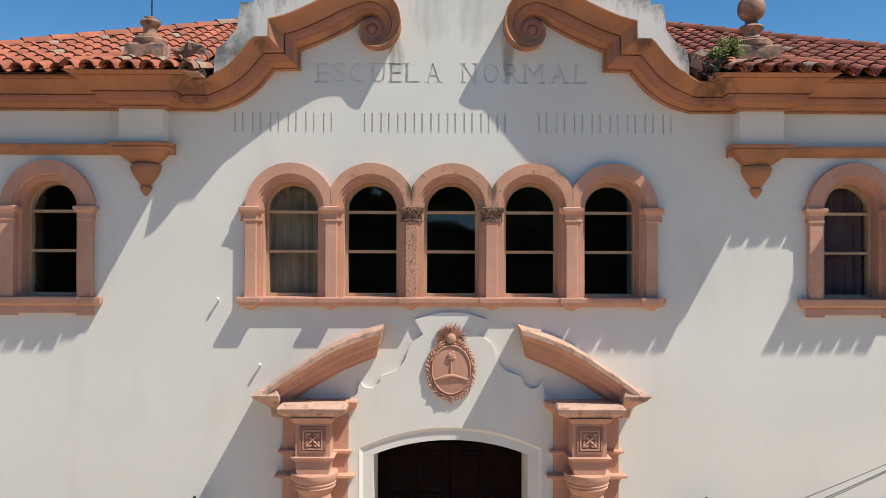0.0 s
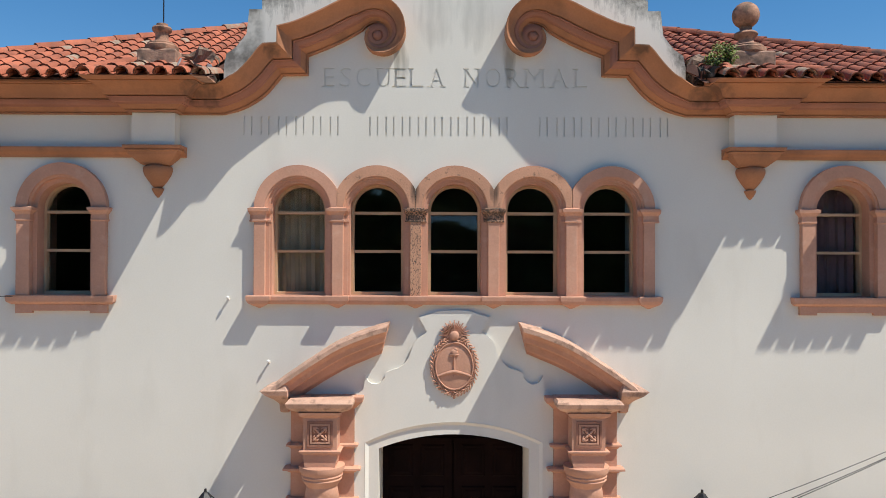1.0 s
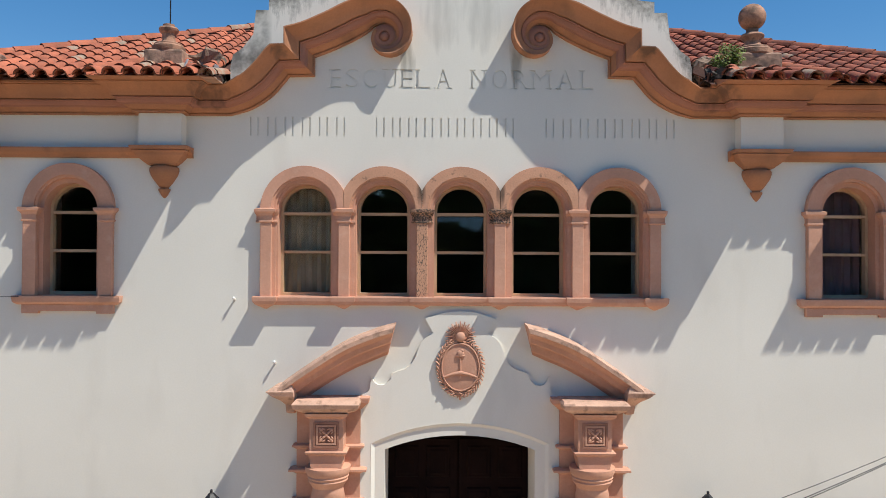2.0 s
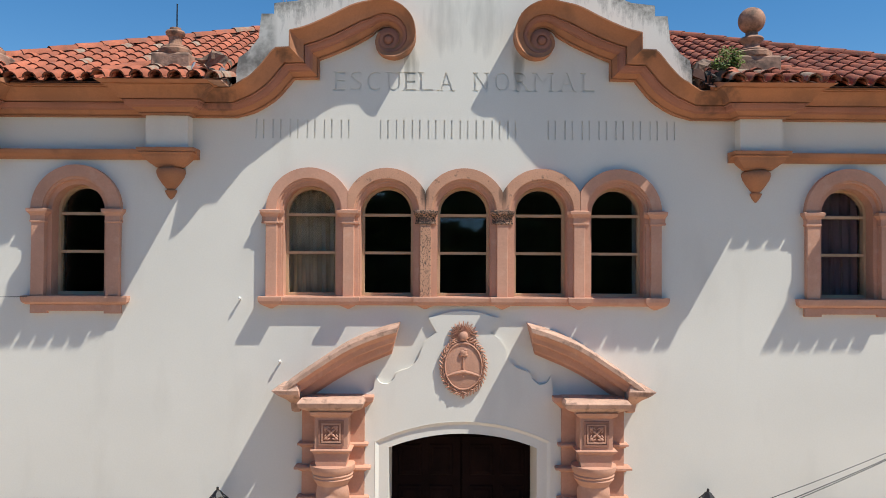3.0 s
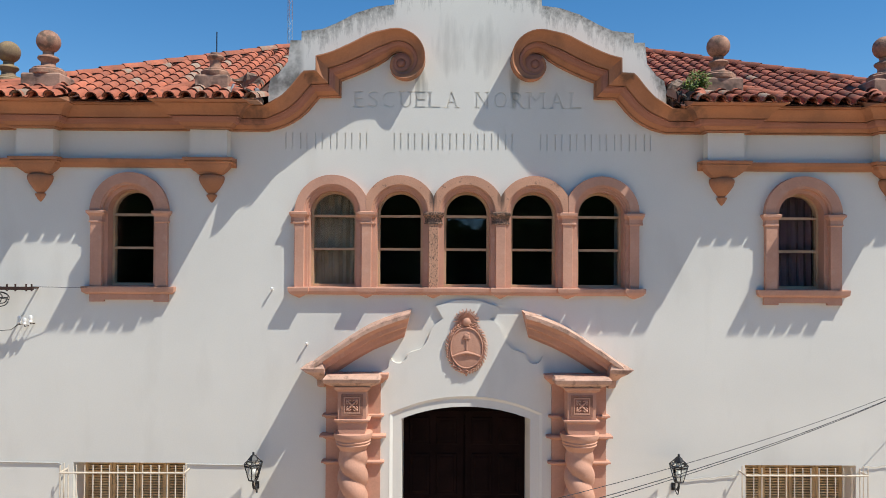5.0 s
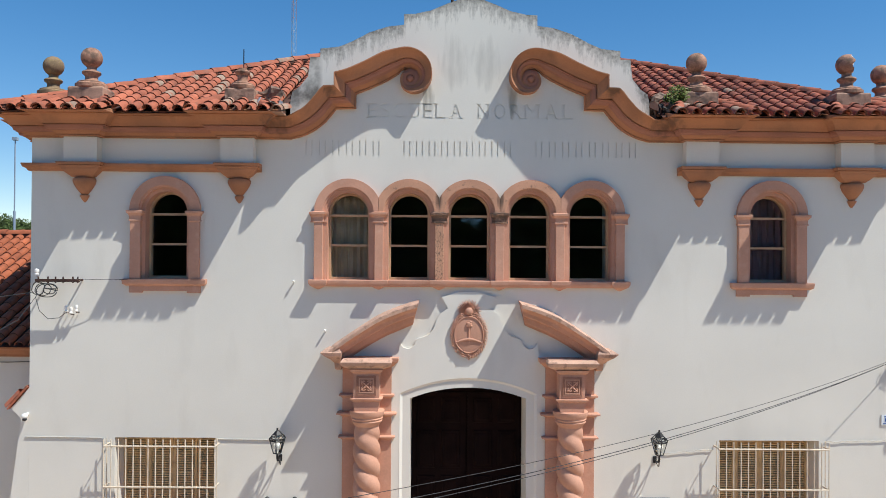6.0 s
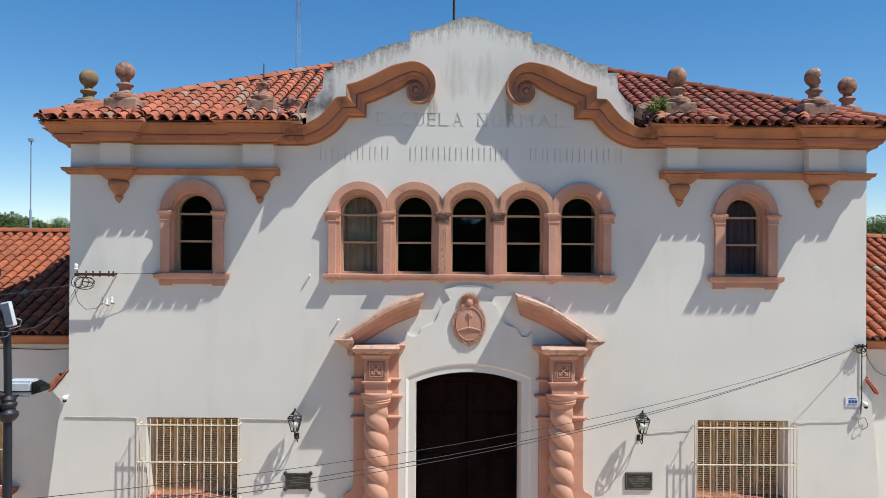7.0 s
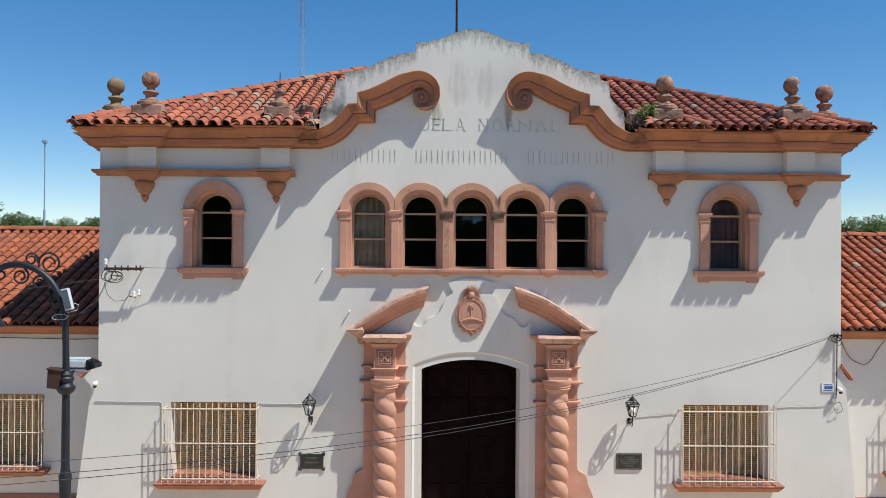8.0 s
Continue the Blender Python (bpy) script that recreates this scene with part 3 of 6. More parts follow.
def pier(cx, cy, turn):
    """A short frieze pier on a moulded corbel with a turned drop."""
    ob = thing("pier_corbel", "cream frieze pier on an ochre corbel with a turned pendant", "corbel", group="piers under the eaves")
    m = pose(cx, cy, 0, 0, 0, turn)
    b = box(-PIER_HALF, PIER_HALF, -PIER_OUT + 0.03, 0.0, 8.13, 8.615)
    b.transform(m)
    part("pier", b, WHITE, ob, "cream painted pier")
    prof = [(7.87, 0.19), (7.885, 0.215), (7.90, 0.225), (7.915, 0.25), (7.96, 0.30), (8.01, 0.345), (8.055, 0.365), (8.06, 0.395), (8.075, 0.40), (8.085, 0.375), (8.09, 0.41), (8.14, 0.425)]
    rows = [[(-h, 0.0, z), (-h, -h * 0.72, z), (h, -h * 0.72, z), (h, 0.0, z)] for z, h in prof]
    b = solid_loft(rows)
    b.transform(m)
    part("bracket", b, OCHRE, ob, bevel=0.006)
    b = lathe([(0.17, 7.875), (0.18, 7.86), (0.205, 7.85), (0.215, 7.825), (0.215, 7.79), (0.195, 7.73), (0.14, 7.645), (0.085, 7.575), (0.06, 7.55), (0.062, 7.54), (0.088, 7.535), (0.088, 7.515), (0.075, 7.49), (0.05, 7.445), (0.012, 7.40)], 0, 0, 20, a0=180, a1=360)
    b.transform(m)
    part("pendant", b, OCHRE, ob, smooth=True)
    return ob


for s in (-1, 1):
    for c in PIERS:
        pier(s * c, 0, 0)
    pier(s * 8.30, 0.92, 90 * s)

# ---- arched windows ----
def arch_ring(cx, r0, r1, y0, y1, clip_l=9, clip_r=9, n=40):
    rows = []
    for i in range(n + 1):
        a = math.pi * i / n
        xo, zo = r1 * math.cos(a), r1 * math.sin(a)
        xo = max(-clip_l, min(clip_r, xo))
        xi, zi = r0 * math.cos(a), r0 * math.sin(a)
        rm = r0 + (r1 - r0) * 0.16
        xm, zm = rm * math.cos(a), rm * math.sin(a)
        rows.append([(cx + xi, y1, SPRING + zi), (cx + xi, y0 + 0.03, SPRING + zi), (cx + xm, y0 + 0.025, SPRING + zm), (cx + xm, y0, SPRING + zm), (cx + xo, y0, SPRING + zo), (cx + xo, y1, SPRING + zo)])
    return solid_loft(rows)


def pilaster(ob, cx, w, material=None, top=None, backing=True):
    m = material or PINK
    p = part("pilaster", box(cx - w, cx + w, -0.10, -0.001, SILL, 7.07), m, ob, bevel=0.008)
    rows = [[(cx - h, 0.0, z), (cx - h, -d, z), (cx + h, -d, z), (cx + h, 0.0, z)] for z, h, d in ((7.045, w + 0.004, 0.104), (7.055, w + 0.018, 0.115), (7.075, w + 0.018, 0.115), (7.08, w + 0.008, 0.106), (7.145, w + 0.010, 0.108), (7.18, w + 0.030, 0.125), (7.20, w + 0.05, 0.142), (7.205, w + 0.055, 0.147), (7.245, w + 0.06, 0.15), (7.25, w + 0.05, 0.14), (7.26, w + 0.0, 0.10))]
    if backing:
        part("backing_capital", solid_loft([[(cx - h, 0.0, z), (cx - h, -d, z), (cx + h, -d, z), (cx + h, 0.0, z)] for z, h, d in ((7.05, w + 0.075, 0.055), (7.075, w + 0.075, 0.055), (7.08, w + 0.068, 0.045), (7.15, w + 0.068, 0.045), (7.20, w + 0.095, 0.075), (7.245, w + 0.10, 0.08), (7.252, w + 0.07, 0.04))]), top or m, ob)
    part("capital", solid_loft(rows), top or m, p)


def window(cx, curtain=None, lean=0.0, inner=True):
    ob = thing("arched_window", "dark-glazed arched sash window with cream painted frame", "window", (cx, 0.3, SILL), "arched windows of the upper floor")
    if inner:
        part("inner_arch", prism(arch(cx, 0.515, SILL - 0.03, SPRING, 32), -0.036, -0.002, holes=[arch(cx, 0.418, SILL - 0.005, SPRING, 32)]), PINK, ob, "terracotta painted inner arch", smooth=True)
    part("reveal", prism(arch(cx, 0.4615, SILL - 0.03, SPRING, 32), 0.001, 0.398, holes=[arch(cx, 0.392, SILL + 0.01, SPRING - 0.01, 32)]), PINK, ob, "terracotta painted reveal", smooth=True)
    f = part("window_frame", prism(arch(cx, 0.391, SILL + 0.011, SPRING - 0.01, 24), 0.20, 0.32, holes=[arch(cx, 0.352, SILL + 0.055, SPRING - 0.01, 24)]), FRAME, ob)
    part("glazing_bar", box(cx - 0.3525, cx + 0.3525, 0.21, 0.325, 7.175, 7.217), FRAME, ob)
    part("glazing_bar", box(cx - 0.3525, cx + 0.3525, 0.215, 0.325, 6.60, 6.642), FRAME, ob)
    for nm, out in (("pane", [(cx - 0.3495, SILL + 0.055), (cx + 0.3495, SILL + 0.055), (cx + 0.3495, 6.605), (cx - 0.3495, 6.605)]), ("pane", [(cx - 0.3495, 6.635), (cx + 0.3495, 6.635), (cx + 0.3495, 7.18), (cx - 0.3495, 7.18)]), ("pane", arch(cx, 0.3495, 7.21, SPRING - 0.01, 16))):
        pane = prism(out, 0.285, 0.289)
        if 6.63 < out[0][1] < 6.64:
            for v in pane.verts:
                v.co.y += (v.co.z - 6.635) * lean
        g = part(nm, pane, GLASS, ob)
        g.visible_shadow = False
    if curtain:
        x0, x1, mt, lb = curtain
        rows = [[(cx + x0 + (x1 - x0) * i / 60, 0.36 + 0.022 * math.sin(i * 0.52 + 0.6 * math.sin(i * 0.13)) + 0.005 * math.sin(i * 1.7 + j * 0.4), 5.75 + j * 0.17) for i in range(61)] for j in range(12)]
        bm, vs = grid(rows)
        c = part("curtain", bm, mt, None, "", smooth=True)
        c.modifiers.new("cloth", "SOLIDIFY").thickness = 0.004
        tagged(c, lb, "curtain")
    return ob


arcade = thing("window_arcade", "terracotta-painted arcade of pilasters and round arches framing five windows", "window surround", (0, 0, SILL))
for i, c in enumerate(WINDOWS):
    part("arch", arch_ring(c, 0.455, 0.64, -0.10, 0.001, 9 if i == 0 else 0.572, 9 if i == 4 else 0.572), PINKWORN if i in (1, 2, 3) else PINK, arcade, smooth=True)
for i in range(6):
    c = -2.855 + 1.142 * i
    pilaster(arcade, c, 0.082, PINKSTAIN if i == 2 else PINK, PINKBLACK if i in (2, 3) else PINK)
prof = [(5.84, 0.07), (5.865, 0.09), (5.90, 0.105), (5.95, 0.11), (5.965, 0.105)]
sill = part("sill", solid_loft([[(-2.90 - d, 0.0, z), (-2.90 - d, -d, z), (2.90 + d, -d, z), (2.90 + d, 0.0, z)] for z, d in prof]), PINK, arcade)
for i in range(6):
    c = -2.855 + 1.142 * i
    part("sill_block", solid_loft([[(c - h, -0.02, z), (c - h, -d, z), (c + h, -d, z), (c + h, -0.02, z)] for z, h, d in ((5.785, 0.015, 0.04), (5.81, 0.06, 0.08), (5.832, 0.10, 0.13), (5.855, 0.14, 0.165), (5.90, 0.17, 0.185), (5.955, 0.175, 0.19), (5.97, 0.17, 0.185))]), PINK, sill)

window(WINDOWS[0], (-0.36, 0.36, CURTAIN, "drawn beige curtain behind an arched window"))
window(WINDOWS[1])
window(WINDOWS[2], None, 0.033)
window(WINDOWS[3], None, 0.028)
window(WINDOWS[4], (0.31, 0.37, NET, "narrow white net curtain drawn aside behind a window"))

for s in (-1, 1):
    sur = thing("window_surround", "terracotta-painted surround with pilasters, round arch and apron sill", "window surround", (s * SIDE, 0, SILL), "surrounds of the single windows")
    part("arch", arch_ring(s * SIDE, 0.455, 0.665, -0.10, 0.001), PINK, sur, smooth=True)
    for k in (-1, 1):
        pilaster(sur, s * SIDE + k * 0.553, 0.098, None, None, False)
    c = s * SIDE
    part("sill", solid_loft([[(c - 0.655 - d, 0.0, z), (c - 0.655 - d, -d, z), (c + 0.655 + d, -d, z), (c + 0.655 + d, 0.0, z)] for z, d in ((5.83, 0.06), (5.845, 0.09), (5.87, 0.12), (5.93, 0.13), (5.96, 0.13))]), PINK, sur)
    part("apron", prism([(c - 0.67, 5.70), (c - 0.42, 5.70), (c - 0.42, 5.735), (c + 0.42, 5.735), (c + 0.42, 5.70), (c + 0.67, 5.70), (c + 0.67, 5.83), (c - 0.67, 5.83)], -0.065, 0.0), PINK, sur, bevel=0.005)
window(-SIDE, None, 0.0, False)
window(SIDE, (-0.36, 0.36, CURTAINPURPLE, "drawn mauve curtain behind an arched window"), 0.0, False)

# ---- doorway ----
door = thing("double_door", "dark brown panelled timber double door in an arched opening", "door", (0, 0.8, 0))
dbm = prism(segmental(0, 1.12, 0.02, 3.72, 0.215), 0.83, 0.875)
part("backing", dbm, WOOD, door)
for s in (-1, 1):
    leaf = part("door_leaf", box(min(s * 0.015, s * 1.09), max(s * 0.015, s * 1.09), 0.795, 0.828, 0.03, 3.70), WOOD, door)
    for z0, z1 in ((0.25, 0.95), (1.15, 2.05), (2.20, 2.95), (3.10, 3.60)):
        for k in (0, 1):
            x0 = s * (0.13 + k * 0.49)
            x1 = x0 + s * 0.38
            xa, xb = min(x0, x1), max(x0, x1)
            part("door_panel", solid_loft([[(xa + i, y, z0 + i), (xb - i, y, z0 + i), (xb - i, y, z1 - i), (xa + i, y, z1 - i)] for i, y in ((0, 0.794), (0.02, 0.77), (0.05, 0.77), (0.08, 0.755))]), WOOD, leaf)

structure("wall_porch", prism([(-1.30, 0.0), (1.30, 0.0), (1.30, 4.2), (-1.30, 4.2)], 0.403, 0.90, holes=[[(x, z + 0.004) for x, z in segmental(0, 1.10, 0.0, 3.73, 0.21)]]), WHITE, "cream plastered sides of the deep doorway", "wall")

# white bevelled architrave round the door
rows = []
inner, outer = segmental(0, 1.10, 0.0, 3.73, 0.21), segmental(0, 1.305, 0.0, 3.83, 0.30)
seq_i = [inner[1]] + inner[2:] + [inner[0]]
seq_o = [outer[1]] + outer[2:] + [outer[0]]
for (xi, zi), (xo, zo) in zip(seq_i, seq_o):
    p = lambda f, y: (xi + (xo - xi) * f, y, zi + (zo - zi) * f)
    rows.append([p(0, -0.001), p(0, -0.020), p(0.70, -0.020), p(0.74, -0.023), p(0.97, -0.053), p(0.998, -0.053), p(0.998, -0.001)])
bm, vs = grid(rows, close_v=True)
structure("trim_door_1", bm, WHITE, "cream moulded architrave round the arched doorway", "architrave")


def door_column(s):
    """A twisted engaged column with its pilaster, half-round capital, panelled block and entablature."""
    c = s * 1.895
    ob = thing("twisted_column", "terracotta-painted twisted column against a flared pilaster beside the door", "column", (c, -0.1, 0), "columns beside the door")
    o = s * 2.375
    i = s * 1.455
    out = [(i, 0.0), (i, 4.34), (o, 4.34), (o, 1.72)] + [(p.x, p.z) for p in smooth_path([(s * 2.375, 0, 1.60), (s * 2.41, 0, 1.50), (s * 2.53, 0, 1.43), (s * 2.60, 0, 1.33), (s * 2.62, 0, 1.20), (s * 2.70, 0, 1.02), (s * 2.75, 0, 0.85)], 4)] + [(s * 2.75, 0.0)]
    pil = part("pilaster", prism(out, -0.10, -0.001), PINK, ob, bevel=0.008)
    for z, e, t in ((3.02, 0.07, 0.05), (3.46, 0.10, 0.06), (3.80, 0.06, 0.05)):
        rows = [[(min(i, o) - h, 0.0, z + k), (min(i, o) - h, -0.10 - h, z + k), (max(i, o) + h, -0.10 - h, z + k), (max(i, o) + h, 0.0, z + k)] for k, h in ((-t, 0.005), (-t * 0.4, e * 0.5), (-t * 0.2, e), (t * 0.3, e), (t * 0.5, e * 0.7), (t * 0.6, 0.0))]
        part("pilaster_moulding", solid_loft(rows), PINK, pil)
    cy, R, n = -0.26, 0.245, 32
    rows = []
    z0, z1 = 0.75, 3.30
    steps = 110
    for k in range(steps + 1):
        z = z0 + (z1 - z0) * k / steps
        fade = min(1.0, (z1 - z) / 0.28, (z - z0) / 0.15)
        ring = []
        for j in range(n):
            a = 2 * math.pi * j / n
            lobe = abs(math.cos(a + s * 0 + math.pi * (z / 0.352)))
            r = R * (0.77 + 0.28 * (lobe ** 0.65) * max(0, fade) + 0.12 * (1 - max(0, fade)))
            ring.append((c + r * math.cos(a), cy + r * math.sin(a), z))
        rows.append(ring)
    part("twisted_shaft", solid_loft(rows), PINK, ob, smooth=True)
    part("base", lathe([(0.30, 0.40), (0.33, 0.45), (0.33, 0.52), (0.28, 0.56), (0.30, 0.62), (0.28, 0.68), (0.24, 0.76)], c, cy, 28), PINK, ob, smooth=True)
    part("pedestal", box(c - 0.36, c + 0.36, -0.62, -0.101, 0.0, 0.40), PINK, ob, bevel=0.015)
    part("capital", lathe([(0.225, 3.27), (0.24, 3.30), (0.265, 3.33), (0.29, 3.37), (0.28, 3.39), (0.30, 3.42), (0.29, 3.44), (0.315, 3.48), (0.325, 3.53), (0.325, 3.56), (0.24, 3.57)], c, cy, 28), PINK, ob, smooth=True)
    blk = part("block", solid_loft([[(c - h, 0.0, z), (c - h, cy - d, z), (c + h, cy - d, z), (c + h, 0.0, z)] for z, h, d in ((3.57, 0.215, 0.20), (3.74, 0.245, 0.20), (3.76, 0.25, 0.21), (3.775, 0.29, 0.24), (3.80, 0.295, 0.245), (3.81, 0.235, 0.20), (4.26, 0.235, 0.20), (4.28, 0.26, 0.22), (4.30, 0.29, 0.25), (4.345, 0.30, 0.27))]), PINK, ob)
    f = cy - 0.20
    pan = part("panel_frame", prism([(c - 0.18, 3.86), (c + 0.18, 3.86), (c + 0.18, 4.22), (c - 0.18, 4.22)], f - 0.016, f + 0.01, holes=[[(c - 0.15, 3.89), (c + 0.15, 3.89), (c + 0.15, 4.19), (c - 0.15, 4.19)]]), CARVED, blk)
    bm = box(c - 0.15, c + 0.15, f - 0.004, f + 0.01, 3.89, 4.19)
    part("panel_ground", bm, CARVED, blk)
    bm = bmesh.new()
    for a in range(4):
        an = radians(45 + 90 * a)
        for ln, rx, rz in ((0.045, 0.036, 0.017), (0.105, 0.034, 0.022)):
            t = Matrix.Translation((c + ln * math.cos(an), f - 0.012, 4.04 + ln * math.sin(an))) @ Matrix.Rotation(-an, 4, "Y") @ Matrix.Diagonal((rx, 0.017, rz, 1))
            bmesh.ops.create_uvsphere(bm, u_segments=8, v_segments=6, radius=1, matrix=t)
        for da in (-1, 1):
            bn = radians(90 * a) + da * 0.42
            t = Matrix.Translation((c + 0.092 * math.cos(bn), f - 0.011, 4.04 + 0.092 * math.sin(bn))) @ Matrix.Rotation(-bn - da * 0.6, 4, "Y") @ Matrix.Diagonal((0.032, 0.014, 0.011, 1))
            bmesh.ops.create_uvsphere(bm, u_segments=8, v_segments=6, radius=1, matrix=t)
    ball((c, f - 0.013, 4.04), 0.022, bm, (1, 0.6, 1), 10, 6)
    prism([(c - 0.138, 3.902), (c + 0.138, 3.902), (c + 0.138, 4.178), (c - 0.138, 4.178)], f - 0.018, f, bm, holes=[[(c - 0.116, 3.924), (c + 0.116, 3.924), (c + 0.116, 4.156), (c - 0.116, 4.156)]])
    part("rosette", bm, PINK, blk)
    # entablature: a wide slab behind and a deeper one over the column
    part("entablature", solid_loft([[(c - h, 0.0, z), (c - h, -d, z), (c + h, -d, z), (c + h, 0.0, z)] for z, h, d in ((4.345, 0.47, 0.14), (4.37, 0.49, 0.16), (4.41, 0.53, 0.20), (4.44, 0.57, 0.24), (4.50, 0.58, 0.25), (4.52, 0.58, 0.25))]), PINK, ob, bevel=0.006)
    part("cornice_slab", solid_loft([[(c - h, -0.01, z), (c - h, -d, z), (c + h, -d, z), (c + h, -0.01, z)] for z, h, d in ((4.348, 0.31, 0.50), (4.37, 0.37, 0.52), (4.39, 0.42, 0.55), (4.42, 0.455, 0.58), (4.475, 0.47, 0.60), (4.485, 0.47, 0.60), (4.526, 0.44, 0.50))]), PINKFLAKE, ob, bevel=0.006)
    return ob


def pediment(s):
    """One half of the broken segmental pediment, swept up towards the middle."""
    top = smooth_path([(2.62, 0, 4.66), (2.51, 0, 4.755), (2.10, 0, 5.035), (1.66, 0, 5.31), (1.22, 0, 5.49), (0.945, 0, 5.57)], 5)
    low = smooth_path([(2.36, 0, 4.40), (2.28, 0, 4.46), (1.93, 0, 4.70), (1.57, 0, 4.905), (1.26, 0, 5.04), (1.06, 0, 5.125)], 5)
    prof = [(0.0, 0.0), (0.0, 0.06), (0.10, 0.06), (0.105, 0.13), (0.17, 0.14), (0.175, 0.18), (0.40, 0.19), (0.405, 0.235), (0.435, 0.25), (0.445, 0.30), (0.47, 0.315), (0.62, 0.325), (0.70, 0.35), (0.77, 0.395), (0.79, 0.45), (0.80, 0.48), (0.95, 0.482), (0.985, 0.46), (1.0, 0.44), (1.06, 0.0)]
    rows = []
    for p, q in zip(low, top):
        rows.append([(s * (p.x + (q.x - p.x) * v), -d, p.z + (q.z - p.z) * v) for v, d in prof])
    ob = thing("pediment_half", "terracotta-painted half of a broken curved pediment above a door column", "pediment", (s * 1.9, 0, 4.5), "pediment halves")
    bm = solid_loft(rows)
    cc = part("curved_cornice", bm, PINK, ob, bevel=0.0)
    cc.data.materials.append(PINKFLAKE)
    for f in cc.data.polygons[:(len(rows) - 1) * len(prof)]:
        if f.index % len(prof) >= 14:
            f.material_index = 1
    # the outer foot returns to the wall
    foot = [[(s * x, y, z) for x, y, z in r] for r in (
        [(2.383, -0.001, 4.29), (2.383, -0.20, 4.29), (2.47, -0.21, 4.29), (2.47, -0.001, 4.29)],
        [(2.383, -0.001, 4.315), (2.383, -0.25, 4.315), (2.50, -0.26, 4.315), (2.50, -0.001, 4.315)],
        [(2.383, -0.001, 4.43), (2.383, -0.27, 4.43), (2.51, -0.28, 4.43), (2.51, -0.001, 4.43)],
        [(2.37, -0.001, 4.50), (2.37, -0.36, 4.50), (2.56, -0.38, 4.50), (2.56, -0.001, 4.50)],
        [(2.36, -0.001, 4.575), (2.36, -0.46, 4.575), (2.67, -0.48, 4.575), (2.67, -0.001, 4.575)],
        [(2.36, -0.001, 4.64), (2.36, -0.485, 4.64), (2.75, -0.50, 4.64), (2.75, -0.001, 4.64)],
        [(2.40, -0.001, 4.735), (2.40, -0.45, 4.735), (2.65, -0.45, 4.70), (2.65, -0.001, 4.70)])]
    part("foot", solid_loft(foot), PINKFLAKE, ob, bevel=0.006)
    return ob


for s in (-1, 1):
    door_column(s)
    pediment(s)

# the thin shaped plaque behind the emblem
right = smooth_path([(0.0, 0, 5.76), (0.22, 0, 5.745), (0.36, 0, 5.70), (0.52, 0, 5.655), (0.40, 0, 5.44), (0.55, 0, 5.33), (0.62, 0, 5.20), (0.67, 0, 5.06), (0.78, 0, 4.93), (0.92, 0, 4.88), (1.00, 0, 4.84), (1.02, 0, 4.76), (1.12, 0, 4.68), (1.24, 0, 4.70), (1.30, 0, 4.80)], 5, (3, 4, 11))
half = [(p.x, p.z) for p in right] + [(1.33, 4.60), (1.453, 4.50), (1.453, 0.0)]
head = [p for p in segmental(0, 1.305, 0.0, 3.83, 0.30)[1:]]
plq = half + head + [(-1.305, 0.0)] + [(-x, z) for x, z in reversed(half)][:-1]
structure("trim_plaque_1", prism(plq, -0.05, -0.001), WHITE, "cream shaped plaster plaque above the doorway", "plaque")

emb = thing("oval_emblem", "terracotta-painted relief emblem, an oval shield under a rayed sun", "emblem", (0, -0.028, 4.9))
emb.scale = (1, 0.85, 1)
emb.location.y = -0.05
N = 40
EC = Vector((0.0, 0, 4.95))
oval = lambda r, y: [(EC.x + 0.275 * r * math.cos(2 * math.pi * i / N), y, EC.z + 0.345 * r * math.sin(2 * math.pi * i / N)) for i in range(N)]
part("shield", solid_loft([oval(1.02, -0.028), oval(1.02, -0.07), oval(0.99, -0.083), oval(0.92, -0.088), oval(0.6, -0.094), oval(0.3, -0.097), oval(0.05, -0.098)]), PINK, emb, smooth=True)
part("shield_rim", grid([[(EC.x + 0.275 * r * math.cos(2 * math.pi * i / N), y, EC.z + 0.345 * r * math.sin(2 * math.pi * i / N)) for r, y in ((0.955, -0.08), (0.955, -0.10), (0.985, -0.108), (1.03, -0.10), (1.04, -0.05))] for i in range(N)], close_u=True)[0], PINK, emb, smooth=True)
bm = bmesh.new()
random.seed(5)
for i in range(46):
    a = 2 * math.pi * (i + 0.5) / 46
    for k, rr in ((0, 1.10), (1, 1.22)):
        aa = a + k * 0.07
        x, z = EC.x + 0.275 * rr * math.cos(aa), EC.z + 0.345 * rr * math.sin(aa)
        t = Matrix.Translation((x, -0.06 - 0.02 * random.random(), z)) @ Matrix.Rotation(-(aa + (0.7 if k else -0.5) + random.uniform(-0.3, 0.3)), 4, "Y") @ Matrix.Diagonal((0.015, 0.026, 0.043, 1))
        bmesh.ops.create_uvsphere(bm, u_segments=6, v_segments=5, radius=1, matrix=t)
part("laurel_wreath", bm, PINK, emb, smooth=True)
SC = Vector((0.0, 0, 5.39))
bm = lathe([(0.001, 0.075), (0.04, 0.07), (0.065, 0.05), (0.075, 0.02), (0.08, 0.0)], 0, 0, 20)
bm.transform(Matrix.Translation((SC.x, -0.06, SC.z)) @ Matrix.Rotation(radians(90), 4, "X"))
part("sun_disc", bm, PINK, emb, smooth=True)
